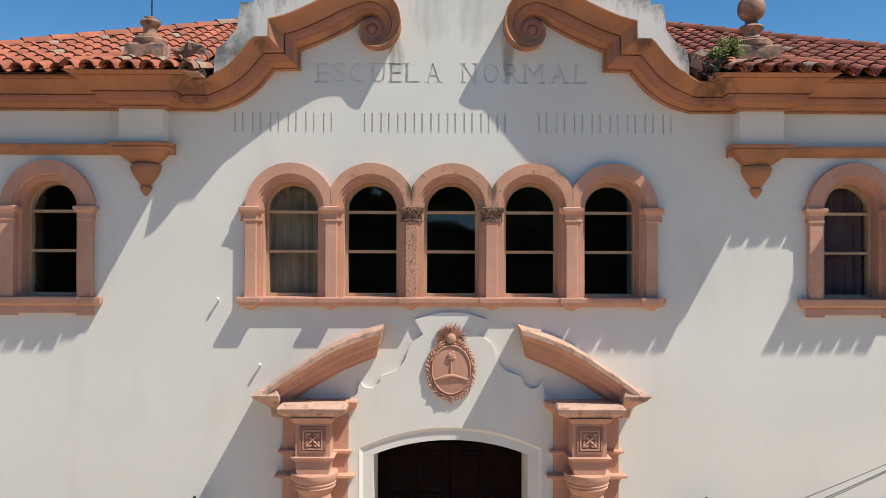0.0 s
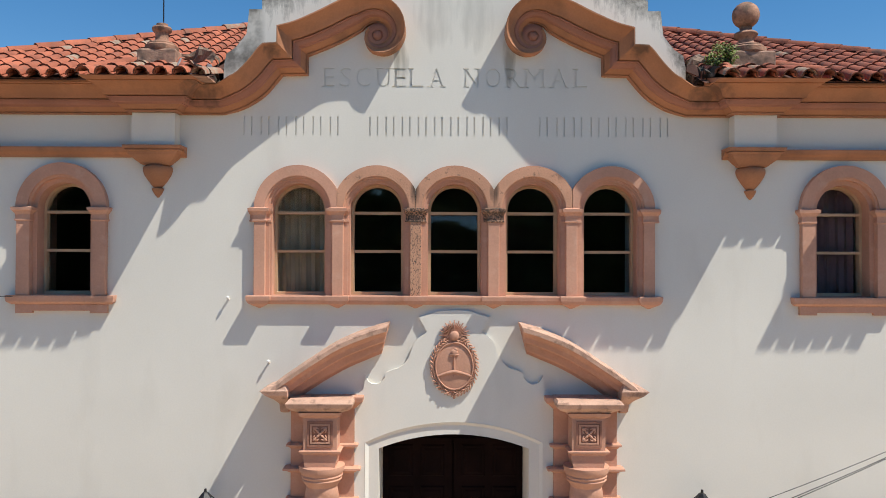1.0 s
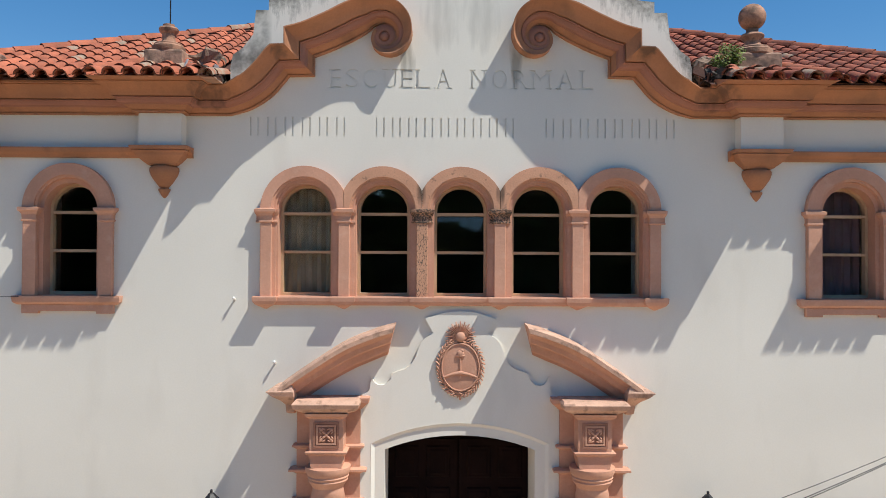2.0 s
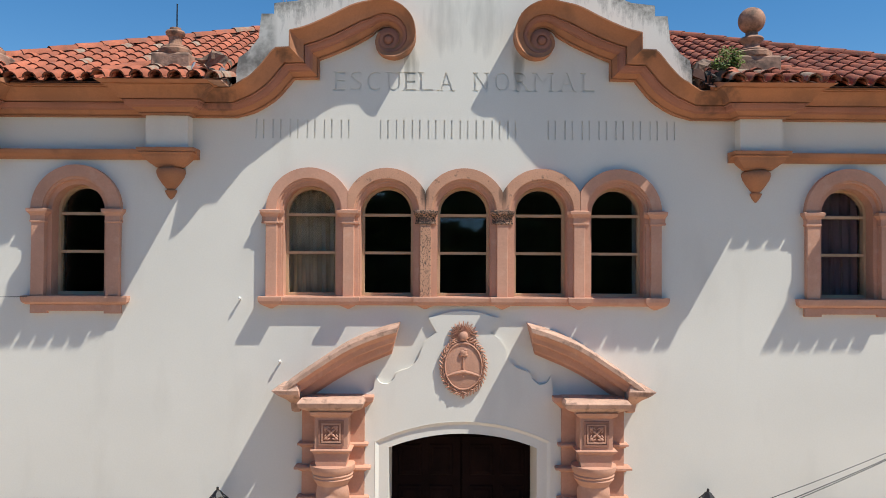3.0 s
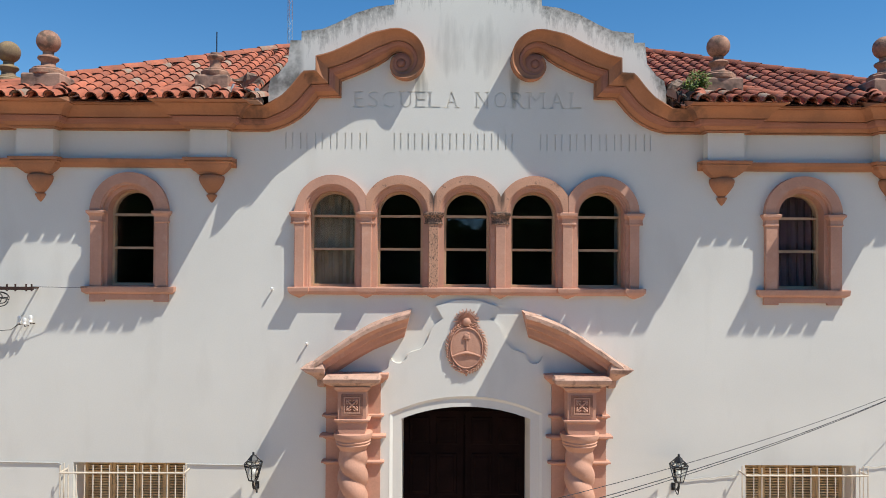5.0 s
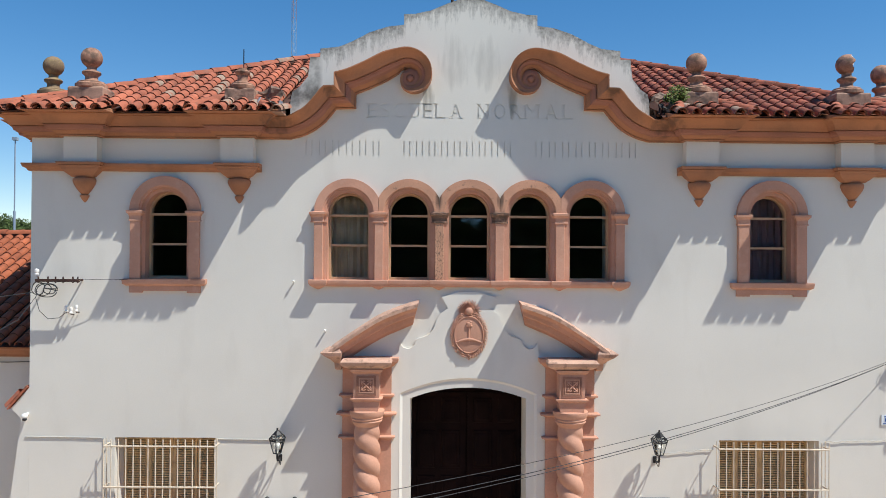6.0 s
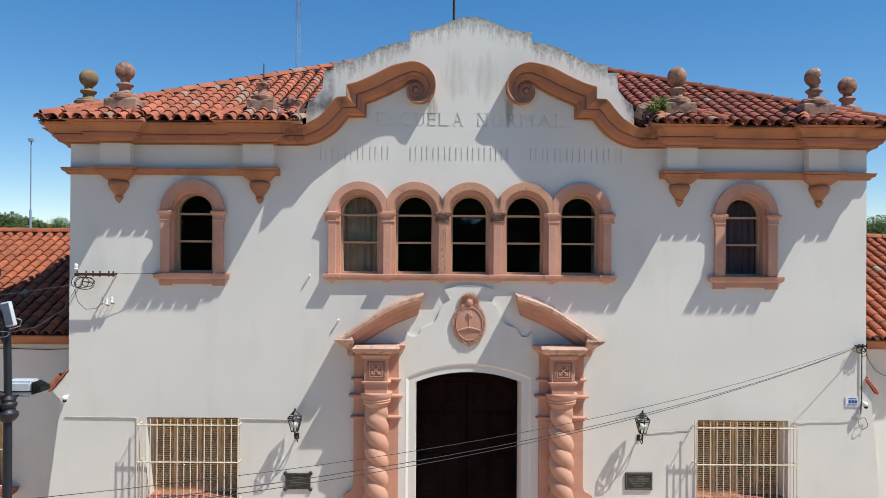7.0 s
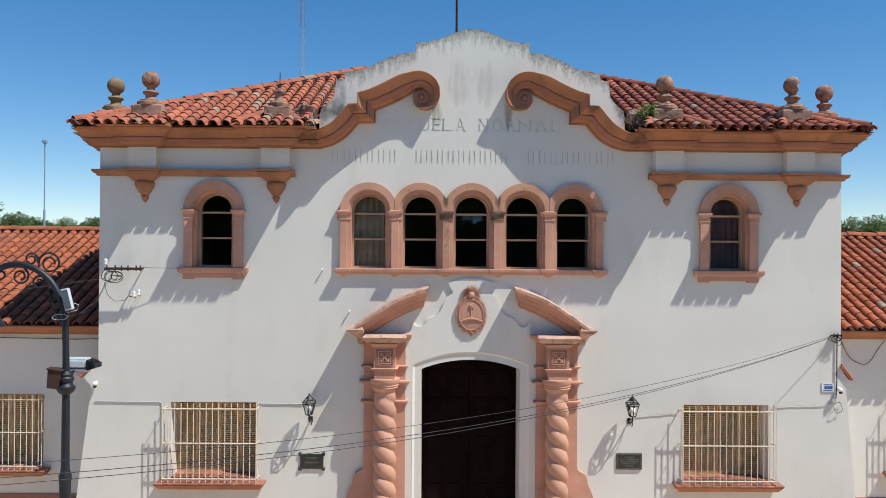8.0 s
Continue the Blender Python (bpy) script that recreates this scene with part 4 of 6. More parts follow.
for i in range(27):
    a = radians(-25 + 230 * i / 26)
    d, e = Vector((math.cos(a), 0, math.sin(a))), Vector((-math.sin(a), 0, math.cos(a)))
    ln = 0.225 if i % 2 else 0.19
    o = SC + Vector((0, -0.05, 0))
    part("sun_ray", solid_loft([[o + d * 0.078 - e * 0.010, o + d * 0.078 + Vector((0, -0.045, 0)), o + d * 0.078 + e * 0.010, o + d * 0.078 + Vector((0, 0.02, 0))], [o + d * ln - e * 0.0085, o + d * ln + Vector((0, -0.026, 0)), o + d * ln + e * 0.0085, o + d * ln + Vector((0, 0.008, 0))]]), PINK, emb)
part("sun_ground", solid_loft([[(SC.x + r * math.cos(2 * math.pi * i / 32), y, SC.z + r * math.sin(2 * math.pi * i / 32)) for i in range(32)] for r, y in ((0.15, -0.001), (0.15, -0.03), (0.145, -0.036))]), PINK, emb)
part("staff", tube([(0, -0.105, 4.80), (0, -0.105, 5.12)], 0.014, n=8), PINK, emb)
bm = bmesh.new()
ball((0.0, -0.11, 5.15), 0.055, bm, (1, 0.5, 0.85))
ball((0.025, -0.115, 5.19), 0.03, bm, (1, 0.5, 0.8))
ball((0.0, -0.105, 5.115), 0.07, bm, (1, 0.4, 0.3))
part("cap", bm, PINK, emb, smooth=True)
part("ridge", tube([(-0.25, -0.092, 4.80), (-0.12, -0.10, 4.845), (0.0, -0.11, 4.87), (0.12, -0.10, 4.845), (0.25, -0.092, 4.80)], [0.016, 0.022, 0.03, 0.022, 0.016], n=8), PINK, emb, smooth=True)
bm = bmesh.new()
for e in (-1, 1):
    for k in range(3):
        ball((e * (0.03 + 0.035 * k), -0.055, 4.555 - 0.02 * (k == 0) + 0.01 * k), 0.03, bm, (1.2, 0.5, 0.6), 8, 6)
ball((0, -0.06, 4.50), 0.03, bm, (0.7, 0.5, 1.2), 8, 6)
part("ribbon", bm, PINK, emb, smooth=True)

# ---- roofs ----
def tile_mesh(name, r0, r1, length, material, n=6):
    """One half-round clay tile, its wide end at the origin, running up +y."""
    rows = []
    for y, r in ((0.0, r0), (length, r1)):
        outer = [(r * math.cos(math.pi * i / n), y, r * 0.92 * math.sin(math.pi * i / n)) for i in range(n + 1)]
        k = r - 0.018
        inner = [(k * math.cos(math.pi * i / n), y, k * 0.92 * math.sin(math.pi * i / n)) for i in range(n + 1)]
        rows.append(outer + inner[::-1])
    verts, faces, m = rows[0] + rows[1], [], len(rows[0])
    for i in range(m):
        faces.append((i, (i + 1) % m, m + (i + 1) % m, m + i))
    for i in range(n):
        faces.append((i, m - 1 - i, m - 2 - i, i + 1))
    me = bpy.data.meshes.new(name)
    me.from_pydata([Vector(v) for v in verts], [], faces)
    me.materials.append(material)
    me.materials.append(TILEEND)
    for i, p in enumerate(me.polygons):
        p.use_smooth = i < m
        p.material_index = 1 if i >= m else 0
    me.set_sharp_from_angle(angle=radians(50))
    me.update()
    return me


TILES = [tile_mesh("tile", 0.112, 0.094, 0.43, TILE), tile_mesh("tile_grey", 0.112, 0.094, 0.43, TILEGREY)]
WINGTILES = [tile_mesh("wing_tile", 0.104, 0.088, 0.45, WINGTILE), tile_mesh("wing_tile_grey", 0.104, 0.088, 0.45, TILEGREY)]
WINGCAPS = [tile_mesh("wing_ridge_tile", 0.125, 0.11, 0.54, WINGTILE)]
CAPS = [tile_mesh("ridge_tile", 0.118, 0.105, 0.54, TILE), tile_mesh("ridge_tile_grey", 0.118, 0.105, 0.54, TILEGREY)]
NARROW = [tile_mesh("apron_tile", 0.104, 0.090, 0.44, TILE), tile_mesh("apron_tile_grey", 0.104, 0.090, 0.44, TILEGREY)]
GUTTER = tile_mesh("channel_tile", 0.070, 0.062, 0.40, TILE)
SHORT = tile_mesh("coping_tile", 0.11, 0.10, 0.38, TILE)
SHADEDTILES = [tile_mesh("shaded_tile", 0.112, 0.094, 0.43, TILEBROWN), tile_mesh("east_tile_grey", 0.112, 0.094, 0.43, TILEGREY)]
SHADEDNARROW = [tile_mesh("shaded_apron_tile", 0.104, 0.090, 0.44, TILEBROWN), TILES[1]]
SHADEDCAPS = [tile_mesh("shaded_ridge_tile", 0.118, 0.105, 0.54, TILEBROWN)]
SPACING, COURSE = 0.275, 0.335


def joined(name, items, parent, material, label):
    """Many tiles as one mesh."""
    verts, faces = [], []
    for me, m in items:
        o = len(verts)
        verts += [m @ v.co for v in me.vertices]
        faces += [[o + i for i in p.vertices] for p in me.polygons]
    out = bpy.data.meshes.new(name)
    out.from_pydata(verts, [], faces)
    out.materials.append(material)
    out.materials.append(TILEEND)
    ends = [i for me, m in items for i in [p.material_index for p in me.polygons]]
    out.polygons.foreach_set("material_index", ends)
    ob = new(name, out)
    ob.parent = parent
    return tagged(ob, label, kind="stuff")


def slope_matrix(p, up, jitter):
    """A tile's pose at p, running up the slope along up."""
    y = Vector(up).normalized()
    x = y.cross(Vector((0, 0, 1))).normalized()
    z = x.cross(y)
    m = Matrix((x, y, z)).transposed().to_4x4()
    return Matrix.Translation(p) @ m @ pose(0, 0, 0.007, -1.4 + random.uniform(-0.5, 0.5) * jitter, random.uniform(-1, 1) * jitter * 2, random.uniform(-1, 1) * jitter)


def cover(roof, cells, near, kinds, front=None):
    """Lays tiles: cells are (point, up). Those that near() picks are parts, the rest one mesh."""
    rest, cnt = [], 0
    for p, up, g, room in cells:
        k = 1 if random.random() < g else 0
        m = slope_matrix(p, up, 1.3) @ Matrix.Diagonal((1, max(0.15, min(1.0, room / 0.42)), 1, 1))
        # tiles right of the middle take the set with shade in its colour
        if front is not None and p.y < front:
            kinds_here = SHADEDNARROW if p.x > 0 else NARROW
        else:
            kinds_here = SHADEDTILES if p.x > 0 and kinds is TILES else kinds
        if near(p) and cnt < 300:
            t = new("tile", kinds_here[k])
            t.parent = roof
            t.matrix_basis = m
            cnt += 1
        else:
            rest.append((kinds_here[k], m))
    if rest:
        joined("tiles_beyond", rest, roof, TILE, "weathered red clay barrel tiles")


def caps(roof, a, b, kinds):
    """A line of larger tiles along a hip or ridge from its foot a to b."""
    a, b = Vector(a), Vector(b)
    n = max(1, int((b - a).length / 0.43))
    bed = tube([a - Vector((0, 0, 0.04)), b - Vector((0, 0, 0.04))], 0.105, n=8)
    ORIGIN.setdefault(roof.name, Vector((0, 0, 0)))
    part("mortar_bed", bed, SHADEDCLAY, roof, "mortar under the ridge tiles, darkened with the shade of the gap")
    for i in range(n):
        p = a + (b - a) * (i / n)
        t = new("ridge_tile", kinds[-1 if random.random() < 0.06 else 0])
        t.parent = roof
        t.matrix_basis = slope_matrix(p + Vector((0, 0, random.uniform(0, 0.012))), b - a, 1.3)


random.seed(11)
EY, EX, EZ, PITCH = -0.64, 8.74, 9.00, 0.435
APEX = 5.15
rise = PITCH * (APEX - EY)
RX = EX - (APEX - EY)
top = EZ + rise
bm = bmesh.new()
fy, by, fx = EY + 0.045, 2 * APEX - EY - 0.05, EX - 0.04
v = [bm.verts.new(p) for p in ((-fx, fy, EZ), (-3.50, fy, EZ), (-3.50, 0.41, EZ + PITCH * (0.41 - fy)), (3.50, 0.41, EZ + PITCH * (0.41 - fy)), (3.50, fy, EZ), (fx, fy, EZ), (fx, by, EZ), (-fx, by, EZ), (-RX, APEX, top), (RX, APEX, top))]
for f in ((0, 1, 2, 8), (2, 3, 9, 8), (3, 4, 5, 9), (5, 6, 9), (6, 7, 8, 9), (7, 0, 8)):
    bm.faces.new([v[i] for i in f])
# the sheet below the tiles carries the gap shade in its colour
roof = structure("roof_main", bm, SHADEDCLAY, "hipped roof of weathered red clay barrel tiles", "roof")

cells = []
n = int(2 * EX / SPACING)
for i in range(n + 1):
    x = -EX + 0.11 + i * (2 * EX - 0.22) / n
    for j in range(60):
        y = EY + j * COURSE / math.sqrt(1 + PITCH ** 2)
        if y > APEX or (y - EY) > EX - abs(x) - 0.02:
            break
        if abs(x) < 3.55 and y < 0.42:
            continue
        if j == 0 and any(abs(abs(x) - c) < 0.76 for c in PIERS):
            continue
        cells.append((Vector((x, y, EZ + 0.05 + PITCH * (y - EY))), (0, 1, PITCH), 0.17 if x < -4.6 and 0.1 < y < 2.4 else 0.03, 1.09 * min(EX - abs(x) - (y - EY) - 0.06, APEX - y)))
cells.sort(key=lambda c: c[0].y)
cover(roof, cells, lambda p: abs(p.x) > 3.4, TILES, EY + 0.01)
side_cells = []
for s in (-1, 1):
    m = int((2 * APEX - 2 * EY) / SPACING)
    for i in range(m + 1):
        y = EY + 0.1 + i * (2 * APEX - 2 * EY - 0.2) / m
        for j in range(60):
            d = j * COURSE / math.sqrt(1 + PITCH ** 2)
            if d > min(y - EY, 2 * APEX - EY - y) or d > APEX - EY:
                break
            side_cells.append((Vector((s * (EX - d), y, EZ + 0.05 + PITCH * d)), (-s, 0, PITCH), 1.09 * min(min(y - EY, 2 * APEX - EY - y) - d, APEX - EY - d)))
for i in range(n + 1):
    x = -EX + 0.11 + i * (2 * EX - 0.22) / n
    for j in range(60):
        d = j * COURSE / math.sqrt(1 + PITCH ** 2)
        if d > EX - abs(x) or d > APEX - EY:
            break
        side_cells.append((Vector((x, 2 * APEX - EY - d, EZ + 0.05 + PITCH * d)), (0, -1, PITCH), 1.09 * min(EX - abs(x) - d, APEX - EY - d)))
joined("tiles_beyond", [(TILES[0], slope_matrix(p, u, 1.3) @ Matrix.Diagonal((1, max(0.15, min(1.0, g / 0.42)), 1, 1))) for p, u, g in side_cells], roof, TILE, "weathered red clay barrel tiles")
for s in (-1, 1):
    caps(roof, (s * (EX - 0.10), EY + 0.10, EZ + 0.115), (s * RX, APEX, top + 0.115), CAPS if s < 0 else SHADEDCAPS)
    caps(roof, (s * (EX + 0.02), 2 * APEX - EY + 0.02, EZ + 0.09), (s * RX, APEX, top + 0.10), CAPS)
caps(roof, (-RX, APEX, top + 0.1), (RX, APEX, top + 0.1), CAPS)

for s, nm in ((-1, "trim_eaves_1"), (1, "trim_eaves_2")):
    structure(nm, box(min(s * 3.56, s * 8.66), max(s * 3.56, s * 8.66), -0.52, -0.38, 8.9865, 9.045), OCHRE, "ochre-washed mortar bed under the eaves tiles", "eaves")

# the channel tiles that end at the eaves, one in each gap
pitch_x = (2 * EX - 0.22) / n
for i in range(n):
    x = -EX + 0.11 + (i + 0.5) * pitch_x
    if abs(x) < 3.6 or any(abs(abs(x) - c) < 0.76 for c in PIERS):
        continue
    t = new("channel_tile", GUTTER)
    t.parent = roof
    t.matrix_basis = slope_matrix(Vector((x, EY + 0.024 + random.uniform(-0.015, 0.015), EZ + 0.075)), (0, 1, PITCH), 1.3) @ pose(0, 0, 0, 0, 180, 0)

# small tiled aprons over the piers, each closed by a verge of tiles
def apron(c, first, last, broken=False):
    ob = thing("pier_apron", "small apron of weathered red clay tiles over an eaves pier", "roof tiles", (c, -0.8, 8.99), "tiled aprons")
    part("mortar_bed", solid_loft([[(c - 0.77, -0.93, 8.985), (c + 0.77, -0.93, 8.985), (c + 0.79, -0.30, 8.992), (c - 0.79, -0.30, 8.992)], [(c - 0.77, -0.93, 8.993), (c + 0.77, -0.93, 8.993), (c + 0.77, -0.30, 9.14), (c - 0.77, -0.30, 9.14)]]), OCHRE, ob)
    for i in range(6):
        x = c - 0.65 + i * 0.26
        for j in range(3):
            if (i in (first, last) and j > 0) or (i in (first + 1, last - 1) and j == 2):
                continue
            t = new("tile", (SHADEDNARROW if c > 0 else NARROW)[1 if random.random() < 0.08 else 0])
            t.parent = ob
            t.matrix_basis = Matrix.Translation(-ORIGIN[ob.name]) @ slope_matrix(Vector((x, -1.05 + 0.34 * j, 8.985 + 0.125 * j)), (0, 1, 0.34), 2.5)
    if broken:
        # a loose grey tile hangs over the inner end, on a lump of old mortar
        part("mortar_lump", solid_loft([[(c + 0.74, -0.90, 8.992), (c + 0.96, -0.86, 8.992), (c + 0.96, -0.42, 8.997), (c + 0.74, -0.40, 8.997)], [(c + 0.76, -0.88, 9.02), (c + 0.93, -0.84, 9.01), (c + 0.94, -0.44, 9.08), (c + 0.76, -0.42, 9.10)]]), STONE, ob, "grey crumbling mortar")
        for y, z, turn in ((-1.01, 8.985, 4), (-0.70, 9.06, -6)):
            t = new("tile", NARROW[1])
            t.parent = ob
            t.matrix_basis = Matrix.Translation(-ORIGIN[ob.name]) @ slope_matrix(Vector((c + 0.885, y, z)), (0, 1, 0.30), 2.5) @ pose(0, 0, 0, 0, 0, turn)
    for i in range(5):
        t = new("channel_tile", GUTTER)
        t.parent = ob
        t.matrix_basis = Matrix.Translation(-ORIGIN[ob.name]) @ slope_matrix(Vector((c - 0.52 + i * 0.26, -1.022 + random.uniform(-0.012, 0.012), 9.025)), (0, 1, 0.34), 1.5) @ pose(0, 0, 0, 0, 180, 0)
    for e in (-1, 1):
        for k in range(3):
            t = new("verge_tile", NARROW[0])
            t.parent = ob
            a = Vector((c + e * (0.72 - 0.13 * k), -0.84 + 0.30 * k, 9.07 + 0.115 * k))
            t.matrix_basis = Matrix.Translation(-ORIGIN[ob.name]) @ slope_matrix(a, (-e * 0.55, 1, 0.40), 2.0)
    return ob


for s in (-1, 1):
    for c in PIERS:
        apron(s * c, 0, 5, broken=s * c == -PIERS[0])

# ---- finials on the roof edge ----
def finial(x, y, z, material, label, state="whole"):
    ob = thing("ball_finial", label, "finial", (x, y, z), "finials along the eaves")
    slab = 0.28 if state == "broken" else 0.33
    part("plinth", solid_loft([[(x - h, y - h * 0.8, z + k), (x + h, y - h * 0.8, z + k), (x + h, y + h * 0.8, z + k), (x - h, y + h * 0.8, z + k)] for k, h in ((-0.18, slab), (0.33, slab), (0.36, slab - 0.02))]), STONE, ob, "stained plaster plinth", bevel=0.012)
    neck = [(0.27, 0.34), (0.29, 0.365), (0.29, 0.43), (0.25, 0.455), (0.25, 0.47), (0.225, 0.485), (0.14, 0.50), (0.118, 0.53), (0.112, 0.57), (0.12, 0.595), (0.165, 0.635), (0.172, 0.66), (0.155, 0.685), (0.10, 0.705), (0.085, 0.73), (0.09, 0.765)]
    if state == "broken":
        neck = [(0.82 * r, k) for r, k in neck[:9] + [(0.12, 0.63), (0.165, 0.665), (0.175, 0.70), (0.155, 0.725), (0.10, 0.735), (0.10, 0.77), (0.06, 0.775)]]
    part("neck", lathe([(r, z + k) for r, k in neck], x, y, 24), material, ob, smooth=True)
    if state == "whole":
        part("ball", ball((x, y, z + 0.945), 0.195, None, (1, 1, 1), 28, 18), material, ob, smooth=True)
    if state == "cracked":
        bm = ball((x, y, z + 0.945), 0.195, None, (1, 1, 1), 28, 18)
        for v in bm.verts:
            lx, lz = v.co.x - x, v.co.z - z - 0.945
            if lx > 0.045 + 0.05 * math.sin(lz * 30):
                v.co.x = x + 0.045 + 0.03 * math.sin(lz * 37) + 0.25 * (lx - 0.045) * (0.4 + 0.6 * noise.noise(v.co * 14))
        part("ball", bm, material, ob, "broken half of a ball")
        part("exposed_core", tube([(x + 0.07, y - 0.06, z + 0.77), (x + 0.05, y - 0.09, z + 0.92), (x + 0.10, y - 0.06, z + 1.02), (x + 0.05, y - 0.03, z + 1.12)], 0.028, n=6), PORCELAIN, ob, "pale broken core")
    return ob


PALE = mat("pink_weathered_plaster", (0.40, 0.21, 0.135), 0.88, 0.6, 1.25, 6, 40, 0.35, stain=(0.11, 0.075, 0.055), stain_amount=0.8, stain_scale=8.0, stain_from=0.50)
finial(4.30, -0.04, 9.185, PALE, "weathered pink ball finial on a square plinth at the eaves")
finial(-7.17, -0.04, 9.185, PALE, "weathered pink ball finial on a square plinth at the eaves")
finial(7.17, -0.04, 9.185, PALE, "cracked ball finial with a broken face on its plinth", "cracked")
finial(-8.24, 0.66, 9.19, STONEYELLOW, "yellow-lichened ball finial on a plinth at the side eaves")
finial(8.24, 0.66, 9.165, PALE, "weathered pink ball finial at the side eaves")
bf = finial(-4.32, -0.04, 9.185, PALE, "broken finial stump without its ball on a square plinth", "broken")
rod = thing("lightning_rod", "thin dark metal rod standing on a broken finial", "rod", (-4.30, -0.04, 9.945))
part("rod", tube([(-4.30, -0.04, 9.935), (-4.30, -0.04, 10.32)], 0.010), IRON, rod)

# rubble and weeds where the gable meets the aprons
def rubble(x, side, seed, lump, shard, label):
    random.seed(seed)
    ob = thing("fallen_rubble", label, "rubble", (x, -0.2, 9.05), "rubble beside the gable")
    bm = box(x - 0.24, x + 0.24, 0.0, 0.42, 9.10, 9.56)
    bmesh.ops.subdivide_edges(bm, edges=bm.edges[:], cuts=7, use_grid_fill=True)
    for v in bm.verts:
        worn = 0.16 if v.co.z > 9.35 else 0.08
        v.co += noise.noise_vector(v.co * 5 + Vector((seed, 0, 0))) * worn + noise.noise_vector(v.co * 19) * 0.03
    part("lump", bm, lump, ob, "broken plaster block")
    for k in range(16):
        m = pose(x - side * random.uniform(-0.1, 0.36), -0.40 + random.uniform(-0.2, 0.25), 9.10 + random.uniform(0, 0.16), random.uniform(20, 100), random.uniform(-70, 70), random.uniform(0, 180))
        w = random.uniform(0.05, 0.13)
        b = prism([(-w, -w * 0.5), (w * 0.7, -w * 0.7), (w, w * 0.3), (0.1 * w, w * 0.8), (-w * 0.8, w * 0.4)], -0.011, 0.011)
        b.transform(m)
        part("shard", b, shard[k % len(shard)], ob)
    return ob


BLACKENED = mat("blackened_plaster", (0.05, 0.042, 0.035), 0.95, 0.5, 1.5, 5, 40, 0.4, stain=(0.22, 0.18, 0.14), stain_amount=0.6, stain_scale=9.0, stain_from=0.6)
BROWNPLASTER = mat("crumbling_brown_plaster", (0.23, 0.155, 0.115), 0.95, 0.5, 1.3, 6, 40, 0.5, stain=(0.06, 0.05, 0.04), stain_amount=0.8, stain_scale=7.0)
rubble(-3.86, -1, 3, BROWNPLASTER, (CONCRETE, ALU, BLACKENED), "crumbling brown plaster block and grey tile shards beside the gable")
rubble(3.78, 1, 4, BROWNPLASTER, (BLACKENED, BLACKENED, SHADEDCLAY), "crumbling plaster block and blackened tile shards beside the gable")


def leaves(bm, centre, size, count, leaf, spread=(1, 1, 1)):
    for k in range(count):
        d = Vector((random.gauss(0, 1), random.gauss(0, 1), random.gauss(0, 1)))
        d = d.normalized() * (random.random() ** 0.45) * size
        p = Vector(centre) + Vector((d.x * spread[0], d.y * spread[1], d.z * spread[2]))
        a = Vector((random.gauss(0, 1), random.gauss(0, 1), random.gauss(0, 1))).normalized() * leaf * random.uniform(0.6, 1.3)
        b = a.orthogonal().normalized() * leaf * 0.5
        vs = [bm.verts.new(q) for q in (p - a, p + b, p + a, p - b)]
        bm.faces.new(vs)


random.seed(21)
bush = thing("roof_weed", "bright green leafy weed growing from the roof beside the gable", "plant", (3.85, -0.25, 9.1))
bm = bmesh.new()
tufts = []
for k in range(16):
    tip = Vector((3.92 + random.uniform(-0.27, 0.27), -0.22 + random.uniform(-0.15, 0.12), 9.47 + random.uniform(-0.13, 0.13)))
    tube([(3.86, -0.25, 9.08), (3.87 + (tip.x - 3.87) * 0.45, -0.25, 9.26), tip], [0.009, 0.006, 0.003], bm, n=5)
    tufts.append(tip)
part("stem", bm, BARK, bush)
bm = bmesh.new()
for tip in tufts:
    leaves(bm, tip, 0.09, 45, 0.026)
    leaves(bm, tip - Vector((0.01, 0, 0.09)), 0.07, 22, 0.024)
part("foliage", bm, LEAFBRIGHT, bush)

# ---- the low wings ----
WY, WEAVE, WPITCH, WRIDGE = 0.92, 0.42, 0.434, 5.6
WEZ = 4.59


